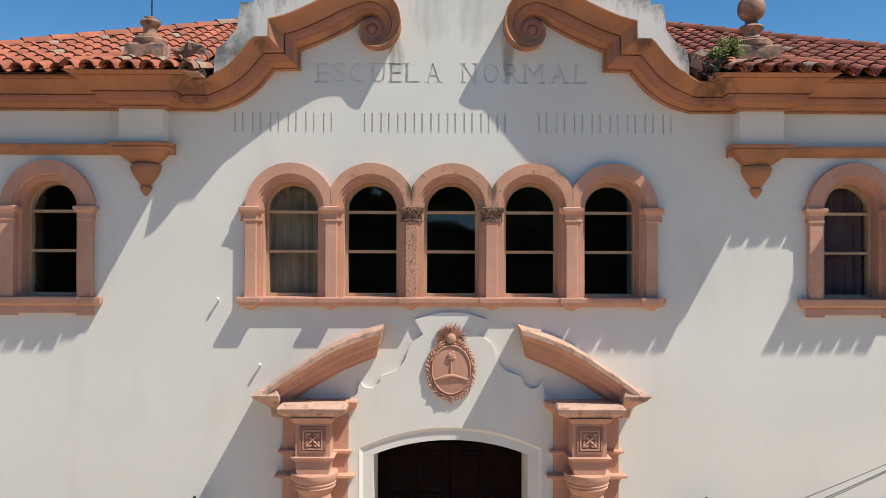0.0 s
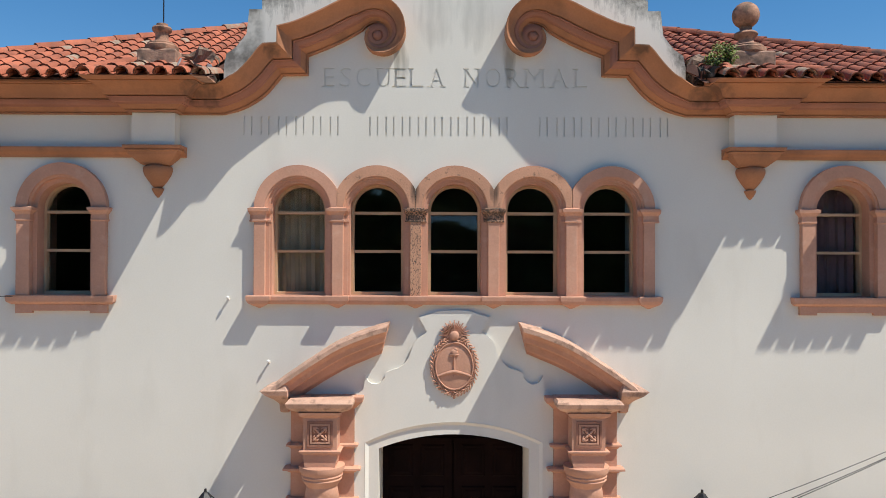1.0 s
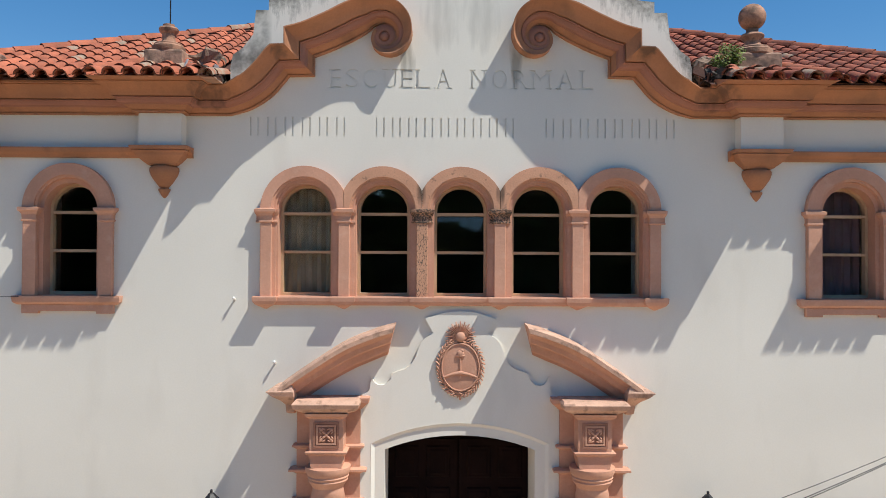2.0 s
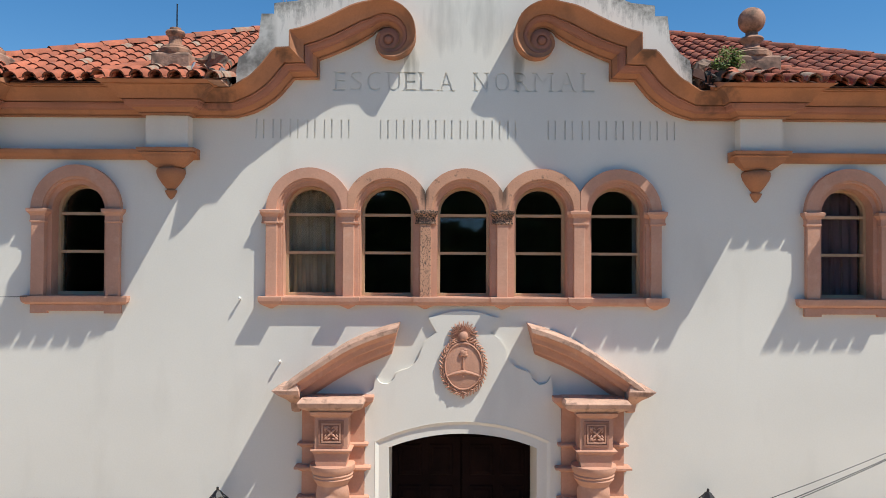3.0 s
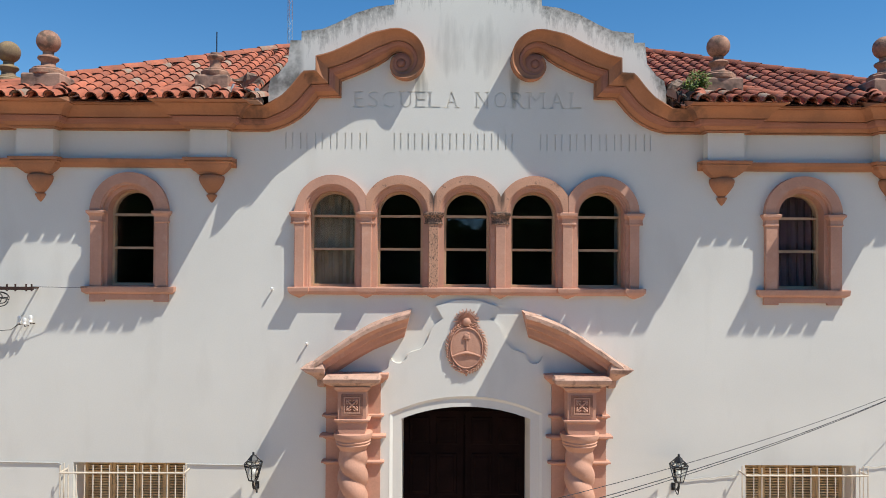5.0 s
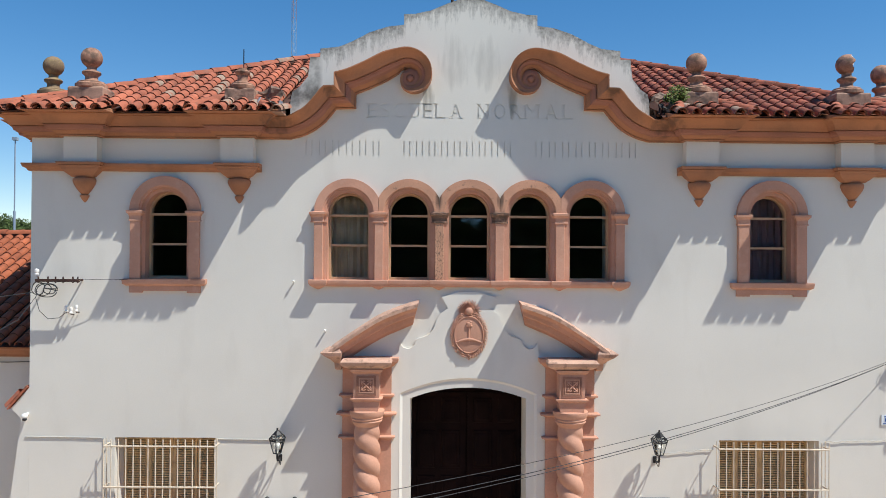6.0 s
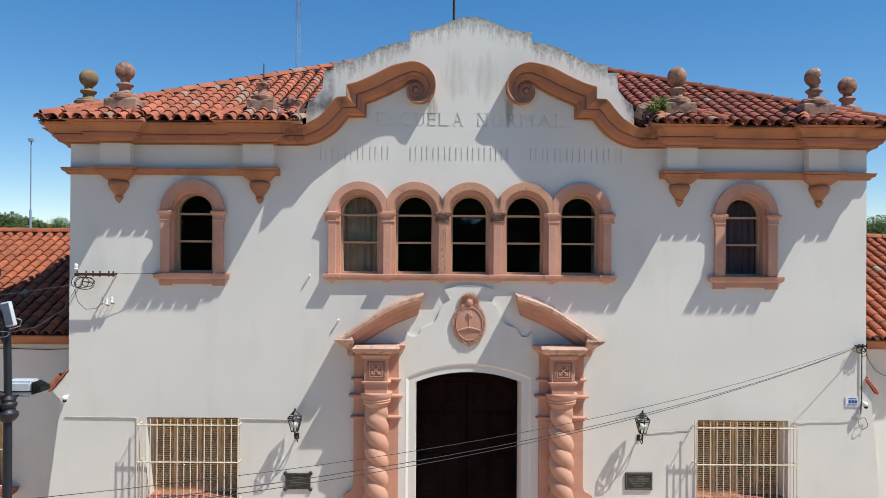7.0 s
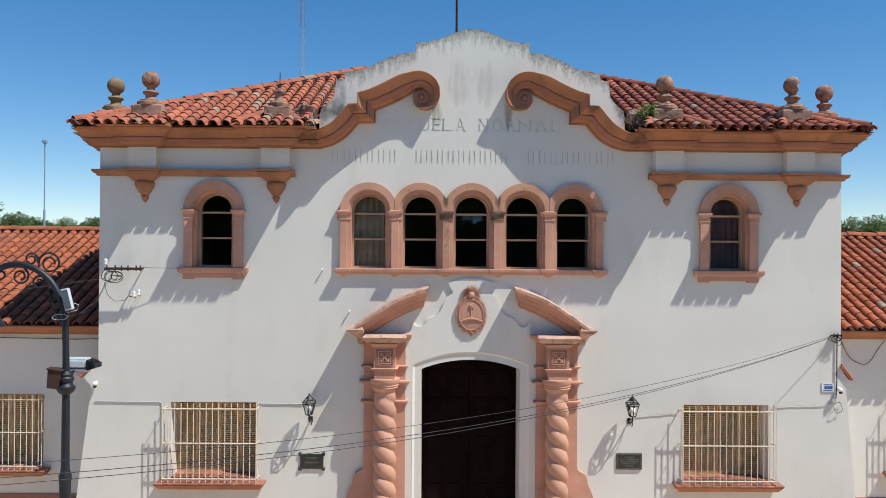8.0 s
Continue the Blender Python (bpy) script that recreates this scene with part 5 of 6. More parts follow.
def wing(s, wname, rname):
    x0, x1 = 8.303, 30.0
    xa, xb = min(s * x0, s * x1), max(s * x0, s * x1)
    wc = s * 10.95
    bm = prism([(xa, 0), (xb, 0), (xb, WEZ), (xa, WEZ)], WY, WY + 0.35, holes=[[(wc - 0.98, 1.20), (wc + 0.98, 1.20), (wc + 0.98, 2.95), (wc - 0.98, 2.95)]])
    structure(wname, bm, WHITE, "cream lime-painted wall of the low wing", "wall")
    cor = [[(x, WY, 4.36), (x, WY - 0.10, 4.36), (x, WY - 0.12, 4.41), (x, WY - 0.20, 4.43), (x, WY - 0.30, 4.51), (x, WY - 0.40, 4.55), (x, WY - 0.40, 4.586), (x, WY, 4.586)] for x in (xa, xb)]
    structure("trim_wing_" + ("1" if s < 0 else "2"), solid_loft(cor), OCHRE, "ochre-painted eaves moulding of the low wing", "cornice")
    zr = WEZ + WPITCH * (WRIDGE - WEAVE)
    bm = bmesh.new()
    rows = [[(x, WEAVE + 0.04, WEZ + 0.005), (x, WRIDGE, zr), (x, 2 * WRIDGE - WEAVE, WEZ), (x, 2 * WRIDGE - WEAVE, WEZ - 0.01), (x, WEAVE + 0.04, WEZ - 0.0)] for x in (xa, xb)]
    rf = structure(rname, solid_loft(rows), SHADEDCLAY, "pitched wing roof of bright red clay barrel tiles", "roof")
    cl = []
    n = int((x1 - x0) / SPACING)
    for i in range(n):
        x = s * (x0 + 0.15 + i * SPACING)
        for j in range(60):
            y = WEAVE + j * COURSE / math.sqrt(1 + WPITCH ** 2)
            if y > WRIDGE - 0.05:
                break
            cl.append((Vector((x, y, WEZ + 0.03 + WPITCH * (y - WEAVE))), (0, 1, WPITCH), 0.004 if s < 0 else 0.07, 1.09 * (WRIDGE - y)))
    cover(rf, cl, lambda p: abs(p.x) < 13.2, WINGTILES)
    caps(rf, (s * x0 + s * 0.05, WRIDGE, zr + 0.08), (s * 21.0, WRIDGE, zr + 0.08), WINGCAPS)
    structure("baseboard_" + ("1" if s < 0 else "2"), prism([(min(s * 8.75, s * x1), 0.121), (max(s * 8.75, s * x1), 0.121), (max(s * 8.75, s * x1), 0.62), (min(s * 8.75, s * x1), 0.62)], WY - 0.03, WY - 0.001), REDBROWN, "red-brown painted plinth of the low wing", "plinth")
    structure("wall_wing_back_" + ("1" if s < 0 else "2"), box(xa, xb, 2 * WRIDGE - WY - 0.3, 2 * WRIDGE - WY, 0, WEZ), WHITE, "cream lime-painted rear wall of the wing", "wall")
    return wc


WING_WINDOWS = [wing(-1, "wall_wing_1", "roof_wing_1"), wing(1, "wall_wing_2", "roof_wing_2")]


def buttress(s):
    """A battered pier at the side of the block with a sloping tile coping."""
    ob = thing("buttress", "cream battered buttress with a sloping red tile coping", "buttress", (s * 8.4, 0.4, 0), "buttresses")
    if s < 0:
        shape, low, high = [(8.31, 3.88), (8.64, 3.50), (8.45, 3.30), (8.76, 0.83), (8.85, 0.0)], (8.70, 3.50), (8.34, 3.93)
    else:
        shape, low, high = [(8.31, 3.78), (8.48, 3.54), (8.42, 3.38), (8.66, 0.75), (8.72, 0.0)], (8.55, 3.54), (8.30, 3.86)
    part("body", prism([(s * 8.301, 0.0), (s * 8.301, shape[0][1] + 0.01)] + [(s * x, z) for x, z in shape], 0.001, 0.90), WHITE, ob)
    cop = part("coping", prism([(s * high[0], high[1]), (s * low[0], low[1]), (s * (low[0] - 0.02), low[1] - 0.02), (s * (high[0] - 0.03), high[1] - 0.02)], -0.05, 0.91), TILE, ob, "red clay tile coping")
    for k in range(4):
        t = new("tile", SHORT)
        t.parent = cop
        t.matrix_basis = Matrix.Translation(-ORIGIN[ob.name]) @ slope_matrix(Vector((s * low[0], 0.05 + 0.23 * k, low[1] + 0.015)), (-s * (low[0] - high[0]), 0, high[1] - low[1]), 1.5) @ Matrix.Diagonal((1, 1, 0.9 if s < 0 else 0.45, 1))
    return ob


for s in (-1, 1):
    buttress(s)

# ---- ground-floor windows ----
def grilled_window(c, y, gc, half=0.95, z0=1.26, z1=2.96):
    """A shuttered window with a tiled sill, behind a bar cage."""
    sh = thing("louvred_shutters", "closed tan louvred wooden shutters in a deep window opening", "shutters", (c, y + 0.48, z0), "ground-floor shutters")
    n = 4
    w = 2 * half / n
    for k in range(n):
        xa = c - half + k * w + 0.004
        xb = xa + w - 0.008
        leaf = part("leaf_frame", prism([(xa, z0 + 0.03), (xb, z0 + 0.03), (xb, z1 - 0.01), (xa, z1 - 0.01)], y + 0.45, y + 0.49, holes=[[(xa + 0.052, z0 + 0.12), (xb - 0.052, z0 + 0.12), (xb - 0.052, z1 - 0.07), (xa + 0.052, z1 - 0.07)]]), SHUTTER, sh)
        bm = bmesh.new()
        z = z0 + 0.13
        while z < z1 - 0.09:
            solid_loft([[(x, y + 0.450, z), (x, y + 0.484, z + 0.026), (x, y + 0.486, z + 0.040), (x, y + 0.450, z + 0.022)] for x in (xa + 0.048, xb - 0.048)], bm)
            z += 0.046
        part("slats", bm, SHUTTER, leaf)
        # unseen dark sheet behind the slats, coloured as the shade in their gaps
        part("backing", box(xa + 0.045, xb - 0.045, y + 0.496, y + 0.502, z0 + 0.10, z1 - 0.06), DIMSHUTTER, leaf)
    part("lining", prism([(c - half - 0.12, z0 - 0.1), (c + half + 0.12, z0 - 0.1), (c + half + 0.12, z1 + 0.1), (c - half - 0.12, z1 + 0.1)], y + (0.403 if y == 0 else 0.353), y + 0.52, holes=[[(c - half + 0.001, z0 + 0.001), (c + half - 0.001, z0 + 0.001), (c + half - 0.001, z1 - 0.001), (c - half + 0.001, z1 - 0.001)]]), WHITE, sh, "cream plastered inner lining")
    sill = thing("tiled_window_sill", "projecting window sill topped with red clay tiles over an ochre band", "window sill", (c, y, z0), "ground-floor sills")
    rows = [[(gc - h, y - 0.001, z), (gc - h, y - d, z), (gc + h, y - d, z), (gc + h, y - 0.001, z)] for z, h, d in ((1.08, 1.10, 0.22), (1.10, 1.12, 0.24), (1.17, 1.17, 0.29), (1.19, 1.19, 0.31))]
    part("sill_band", solid_loft(rows), OCHRE, sill)
    b = box(gc - 1.18, gc + 1.18, y - 0.005, y - 0.30, 1.19, 1.22)
    part("mortar", b, OCHRE, sill)
    part("mortar_inside", box(c - half + 0.003, c + half - 0.003, y + 0.005, y + 0.448, z0 + 0.002, z0 + 0.015), OCHRE, sill)
    k = 12
    me = None
    for i in range(k):
        x0 = gc - 1.2 + i * 2.4 / k
        if me is None:
            b = box(0.006, 2.4 / k - 0.006, -0.33, -0.003, 1.20, 1.235)
            bmesh.ops.bevel(b, geom=[e for e in b.edges], offset=0.006, segments=1, affect="EDGES")
            me = bpy.data.meshes.new("sill_tile")
            b.to_mesh(me)
            b.free()
            me.materials.append(BRICKRED)
        t = new("sill_tile", me)
        t.parent = sill
        t.matrix_basis = Matrix.Translation(Vector((x0, y, random.uniform(0, 0.006))) - Vector((c, y, z0)))
    for i in range(9):
        x0 = c - half + 0.01 + i * (2 * half - 0.02) / 9
        t = part("inner_tile", box(x0 + 0.005, x0 + (2 * half - 0.02) / 9 - 0.005, y + 0.004, y + 0.44, z0 + 0.015, z0 + 0.032), BRICKRED, sill)
    cage = thing("window_grille", "cream-painted iron bar cage over a ground-floor window", "window grille", (gc, y - 0.25, 1.22), "window grilles")
    xa, xb, f = gc - 1.03, gc + 1.03, y - 0.27
    for i in range(16):
        x = xa + i * (xb - xa) / 15
        part("bar", tube([(x, f, 1.236), (x, f, 2.985)], 0.011, n=6), BAR, cage)
    for z in (1.325, 2.105, 2.86):
        part("rail", tube([(xa, y + 0.0, z), (xa, f, z), (xb, f, z), (xb, y + 0.0, z)], 0.016, n=6), BAR, cage)
    for x in (xa, xb):
        part("return_bar", tube([(x, y - 0.13, 1.236), (x, y - 0.13, 2.985)], 0.011, n=6), BAR, cage)
    return cage


random.seed(31)
grilled_window(-5.73, 0.0, -5.745)
grilled_window(5.73, 0.0, 5.71)
for c in WING_WINDOWS:
    grilled_window(c, WY, c - 0.03 * (1 if c < 0 else -1), 0.98, 1.20, 2.95)

# ---- things fixed to the front wall ----
def lantern(x):
    ob = thing("wall_lantern", "black iron wall lantern with clear glass on a short bracket", "wall lamp", (x, -0.3, 2.75), "lanterns beside the door")
    y = -0.30
    part("bracket", tube([(x, 0.0, 2.60), (x, -0.10, 2.58), (x, -0.22, 2.60), (x, y, 2.68), (x, y, 2.76)], 0.018, n=8), IRON, ob)
    part("wall_plate", box(x - 0.035, x + 0.035, -0.02, 0.0, 2.53, 2.66), IRON, ob, bevel=0.006)
    part("scroll", tube([(x + 0.03 * math.sin(k * 0.3), -0.05 - 0.022 * k, 2.60 - 0.10 * math.sin(k * math.pi / 8)) for k in range(9)], 0.010, n=6), IRON, ob)
    part("drop", tube([(x, y, 2.68), (x, y, 2.60)], [0.022, 0.006], n=8), IRON, ob)
    n = 6
    ring = lambda r, z: [(x + r * math.cos(math.pi * (2 * i + 1) / n), y + r * math.sin(math.pi * (2 * i + 1) / n), z) for i in range(n)]
    top, bot = ring(0.155, 3.04), ring(0.075, 2.76)
    bm = bmesh.new()
    for a, b in zip(top, bot):
        tube([a, b], 0.009, bm, 5)
    for r in (top, bot, ring(0.145, 2.995)):
        tube(r + [r[0]], 0.010, bm, 5)
    for a in top:
        tube([a, (x, y, 3.19)], 0.008, bm, 5)
    fr = part("lantern_frame", bm, IRON, ob)
    g = part("glass", solid_loft([ring(0.073, 2.765), ring(0.148, 3.03)]), GLASS, ob)
    g.visible_shadow = False
    part("hood", solid_loft([ring(0.10, 3.10), ring(0.045, 3.165), ring(0.02, 3.18), ring(0.018, 3.22)]), IRON, ob)
    part("bulb", ball((x, y, 2.90), 0.045, None, (1, 1, 1.5), 12, 8), PORCELAIN, ob, smooth=True)
    return ob


for s in (-1, 1):
    lantern(s * 3.55)


def memorial(x0, x1, z0, z1, lines, label, bosses):
    ob = thing("bronze_plaque", label, "plaque", ((x0 + x1) / 2, 0, z0), "plaques beside the door")
    part("plate", box(x0, x1, -0.025, -0.001, z0, z1), BRONZE, ob, bevel=0.006)
    part("border", prism([(x0 + 0.012, z0 + 0.012), (x1 - 0.012, z0 + 0.012), (x1 - 0.012, z1 - 0.012), (x0 + 0.012, z1 - 0.012)], -0.034, -0.024, holes=[[(x0 + 0.035, z0 + 0.035), (x1 - 0.035, z0 + 0.035), (x1 - 0.035, z1 - 0.035), (x0 + 0.035, z1 - 0.035)]]), BRONZELIT if not bosses else BRONZE, ob)
    for i, (a, b) in enumerate(lines):
        z = z1 - 0.08 - i * (z1 - z0 - 0.12) / max(1, len(lines))
        part("line_of_writing", box(x0 + (x1 - x0) * a, x0 + (x1 - x0) * b, -0.032, -0.024, z - 0.018, z + 0.012), BRONZELIT, ob)
    if bosses:
        for x in (x0, x1):
            for z in (z0, z1):
                part("corner_boss", ball((x, -0.02, z), 0.045, None, (1, 0.6, 1), 10, 6), BRONZE, ob, smooth=True)


memorial(-3.79, -3.27, 1.49, 1.82, [(0.25, 0.75), (0.2, 0.8)], "dark bronze memorial plaque with corner bosses on the wall", True)
memorial(3.27, 3.84, 1.51, 1.87, [(0.3, 0.72), (0.12, 0.88), (0.15, 0.85), (0.25, 0.75), (0.35, 0.65)], "dark bronze plaque with worn lines of writing on the wall", False)

sg = thing("wall_sign", "small white sign with blue writing on the wall", "sign", (8.01, 0, 3.36))
part("plate", box(7.87, 8.14, -0.018, -0.002, 3.27, 3.46), SIGNWHITE, sg)
for x0, x1, z0, z1 in ((7.92, 8.10, 3.425, 3.44), (7.93, 7.985, 3.335, 3.40), (7.995, 8.045, 3.335, 3.40), (8.055, 8.11, 3.335, 3.40), (7.90, 8.11, 3.295, 3.31)):
    part("writing_bar", box(x0, x1, -0.022, -0.017, z0, z1), SIGNBLUE, sg)


def dome_camera(x, y, z):
    ob = thing("security_camera", "small white dome security camera at the wall corner", "camera", (x, y, z), "security cameras")
    part("mount", tube([(x, 0.0, z + 0.05), (x, y, z + 0.05)], 0.03, n=10), PORCELAIN, ob)
    part("dome", ball((x, y, z + 0.03), 0.06, None, (1, 1, 0.9), 14, 10), PORCELAIN, ob, smooth=True)
    part("lens", ball((x + 0.01, y - 0.02, z - 0.025), 0.042, None, (1, 1, 0.8), 12, 8), IRON, ob, smooth=True)


dome_camera(-8.33, -0.10, 3.34)
dome_camera(8.23, -0.10, 3.30)


def run(name, label, category, points, r, material, group=""):
    o = thing(name, label, category, points[0], group)
    part("run", tube(points, r, n=6), material, o)
    return o


def wavy(a, b, n, amp, seed):
    random.seed(seed)
    a, b = Vector(a), Vector(b)
    return [tuple(a + (b - a) * (i / n) + Vector((0, 0, random.uniform(-1, 1) * amp))) for i in range(n + 1)]


run("conduit", "painted white conduit along the wall", "conduit", [(-8.36, -0.012, 2.97), (-6.95, -0.012, 2.955), (-6.88, -0.012, 2.94), (-6.87, -0.012, 1.30)], 0.011, CABLEWHITE, "conduits")
run("conduit", "painted white conduit along the wall", "conduit", [(-4.74, -0.012, 2.94), (-3.62, -0.012, 2.93)], 0.011, CABLEWHITE, "conduits")
run("lamp_cable", "pale slack cable from a lantern to a window", "cable", wavy((3.60, -0.02, 2.70), (4.66, -0.02, 2.80), 14, 0.014, 1), 0.007, CABLEWHITE, "wall cables")
run("wall_cable", "pale slack cable along the wall", "cable", wavy((6.80, -0.02, 2.95), (8.10, -0.02, 2.99), 16, 0.014, 2) + [(8.16, -0.03, 3.08)], 0.007, CABLEWHITE, "wall cables")
run("corner_cable", "black cable bundle running down the corner", "cable", wavy((8.20, -0.03, 4.52), (8.20, -0.03, 3.45), 9, 0.0, 3) + [(8.18, -0.04, 3.2), (8.17, -0.04, 3.05)], 0.013, CABLE, "wall cables")
random.seed(8)
coil = lambda cx, y, cz, r, n=18, sq=1.0: [(cx + r * math.cos(2 * math.pi * i / n), y + 0.02 * math.sin(i), cz + sq * r * math.sin(2 * math.pi * i / n)) for i in range(n + 1)]
run("cable_loop", "loose loop of thin cable hanging at the corner", "cable", coil(8.22, -0.05, 2.92, 0.09, sq=1.4), 0.006, CABLE, "cable loops")
run("cable_coil", "untidy coil of black cable at the corner", "cable", coil(8.14, -0.10, 4.45, 0.09, sq=0.8) + coil(8.18, -0.12, 4.49, 0.07) + coil(8.10, -0.09, 4.47, 0.13, sq=0.5) + coil(8.20, -0.10, 4.41, 0.06, sq=1.6), 0.006, CABLE, "cable loops")
anchor = thing("cable_anchor", "rusty iron cable anchor at the wall corner", "bracket", (8.15, 0, 4.52))
part("plate", box(8.06, 8.27, -0.12, 0.0, 4.525, 4.55), RUST, anchor, bevel=0.005)
for x in (8.09, 8.17, 8.25):
    part("spool", tube([(x, -0.12, 4.505), (x, -0.12, 4.585)], 0.016, n=8), IRON, anchor)
junction = thing("junction_box", "small white junction fitting with a cable below the sign", "junction box", (8.14, 0, 3.08))
part("box", box(8.10, 8.19, -0.06, -0.001, 3.04, 3.13), PORCELAIN, junction, bevel=0.01)
run("wing_cable", "thin black cable sagging across the wing wall", "cable", [tuple(p) for p in smooth_path([(8.27, -0.03, 4.53), (8.45, 0.45, 4.44), (8.76, WY - 0.05, 4.32), (8.90, WY - 0.03, 4.05), (9.04, WY - 0.03, 3.87), (9.30, WY - 0.03, 3.76), (9.48, WY - 0.03, 3.85), (9.64, WY - 0.03, 4.10), (9.82, WY - 0.03, 4.34)], 4)], 0.007, CABLE, "wall cables")
run("wing_cable", "thin black cable along the wing eaves", "cable", [(-8.33, WY - 0.03, 3.2), (-8.34, WY - 0.03, 4.27), (-9.2, WY - 0.03, 4.24), (-11.5, WY - 0.03, 4.28)], 0.009, CABLE, "wall cables")

brk = thing("insulator_bracket", "rusty iron wall bracket with porcelain insulators and cables", "bracket", (-7.65, 0, 5.94))
part("bar", box(-8.05, -7.24, -0.33, -0.27, 5.90, 5.955), RUST, brk, bevel=0.005)
for x in (-7.95, -7.32):
    part("arm", tube([(x, 0.0, 5.93), (x, -0.30, 5.93)], 0.018, n=6), RUST, brk)
for x in (-8.0, -7.82, -7.68, -7.54, -7.36, -7.27):
    part("pin", tube([(x, -0.30, 5.88), (x, -0.30, 6.0)], 0.016, n=6), RUST, brk)
part("insulator", lathe([(0.001, 6.02), (0.03, 6.02), (0.042, 6.04), (0.03, 6.06), (0.045, 6.09), (0.04, 6.13), (0.001, 6.15)], -8.03, -0.30, 12), PORCELAIN, brk, "white porcelain insulator", smooth=True)
for x, y, z in ((-7.56, -0.13, 5.33), (-7.47, -0.13, 5.30), (-7.37, -0.13, 5.34)):
    p = part("insulator", lathe([(0.001, z), (0.02, z), (0.034, z + 0.02), (0.022, z + 0.05), (0.034, z + 0.08), (0.027, z + 0.12), (0.001, z + 0.13)], x, y, 12), PORCELAIN, brk, "white porcelain insulator", smooth=True)
    part("stem", tube([(x, 0.0, z - 0.02), (x, y, z - 0.02), (x, y, z + 0.03)], 0.008), RUST, brk)
run("cable_coil", "untidy coil of black cable on the bracket", "cable", coil(-7.92, -0.28, 5.76, 0.15, sq=0.75) + coil(-7.86, -0.26, 5.74, 0.20, sq=0.62) + coil(-8.0, -0.30, 5.78, 0.12) + coil(-7.80, -0.27, 5.77, 0.12, sq=0.8), 0.009, CABLE, "cable loops")
run("cable_loop", "thin cable loop hanging from the bracket", "cable", [(-8.1, -0.2, 5.62), (-8.05, -0.15, 5.35), (-7.9, -0.12, 5.2), (-7.7, -0.12, 5.22), (-7.55, -0.13, 5.33)], 0.006, CABLE, "cable loops")
run("thin_wire", "thin dark wire from the bracket to a window sill", "cable", [(-7.26, -0.29, 5.955), (-6.8, -0.22, 5.945), (-6.42, -0.13, 5.945)], 0.005, CABLE, "wall cables")
for x, z in ((-3.32, 5.94), (-2.72, 5.01)):
    pg = thing("wall_peg", "small white peg sticking out of the wall", "peg", (x, 0, z), "wall pegs")
    part("peg", tube([(x, 0.0, z - 0.03), (x, -0.06, z)], 0.014, n=8), PORCELAIN, pg)
    part("head", ball((x, -0.07, z), 0.022, None, (1, 1, 1), 10, 8), PORCELAIN, pg)

# ---- overhead cables ----
def overhead(a, b, sag, r, label, dz=0.0, over=1.55):
    a, b = Vector(a), Vector(b)
    pts = []
    for i in range(41):
        s = over * i / 40
        p = a + (b - a) * s
        p.z = a.z + (b.z - a.z) * s - sag * 4 * (s / over) * (1 - s / over) + dz * s
        pts.append(p)
    o = thing("overhead_cable", label, "cable", tuple(a), "overhead cables")
    part("strand", tube(pts, r, n=6), CABLE, o)


overhead((8.12, -0.12, 4.54), (-5.79, -8.68, 4.83), 1.133, 0.0048, "black overhead service cable slung from the wall corner")
overhead((8.10, -0.12, 4.53), (-5.79, -8.68, 4.75), 1.133, 0.0046, "black overhead service cable slung from the wall corner")
overhead((8.16, -0.12, 4.58), (-5.79, -8.68, 4.90), 1.05, 0.0038, "thin black overhead cable slung from the wall corner")
run("lamp_wire", "thin cable from the wall bracket to the street lamp", "cable", [(-8.0, -0.3, 5.68), (-7.5, -1.9, 5.33), (-6.9, -4.0, 5.22), (-6.2, -6.0, 5.35), (-5.57, -7.18, 5.5)], 0.006, CABLE, "overhead cables")
run("street_wire", "thin cable running from the wall bracket across the street", "cable", [(-8.0, -0.32, 5.72), (-9.5, -2.4, 5.45), (-12, -5.9, 5.25), (-16, -11.5, 5.3)], 0.006, CABLE, "overhead cables")

# ---- street lamp ----
lx, ly = -5.55, -7.2
lamp = thing("street_lamp", "dark iron street lamp with a scrolled arm and clamped floodlight", "street lamp", (lx, ly, 0))
part("lower_post", lathe([(0.13, 0.0), (0.13, 0.5), (0.10, 0.6), (0.082, 0.7), (0.070, 3.30), (0.078, 3.36), (0.078, 3.42), (0.060, 3.46), (0.055, 3.5)], lx, ly, 16), POLEBLUE, lamp, smooth=True)
part("middle_post", lathe([(0.053, 3.48), (0.047, 4.42), (0.045, 4.5)], lx, ly, 16), POLEBLUE, lamp, smooth=True)
part("collar", lathe([(0.06, 4.46), (0.085, 4.48), (0.112, 4.52), (0.116, 4.56), (0.088, 4.58), (0.078, 4.61), (0.098, 4.64), (0.098, 4.67), (0.08, 4.69), (0.09, 4.72), (0.05, 4.76)], lx, ly, 18), POLEBLUE, lamp, smooth=True)
arm = [(lx, ly, 4.7), (lx - 0.01, ly, 5.2), (lx - 0.03, ly, 5.55), (lx - 0.12, ly, 5.78), (lx - 0.24, ly, 5.95), (lx - 0.42, ly, 6.08), (lx - 0.62, ly, 6.13), (lx - 0.82, ly, 6.10), (lx - 0.97, ly, 5.98), (lx - 1.05, ly, 5.80), (lx - 1.06, ly, 5.65)]
part("swan_neck", tube([tuple(p) for p in smooth_path(arm, 4)], 0.042, n=12), POLEBLUE, lamp, smooth=True)
part("lamp_head", lathe([(0.02, 5.66), (0.06, 5.62), (0.09, 5.52), (0.24, 5.36), (0.25, 5.33), (0.20, 5.32)], lx - 1.06, ly, 18), POLEBLUE, lamp, smooth=True)


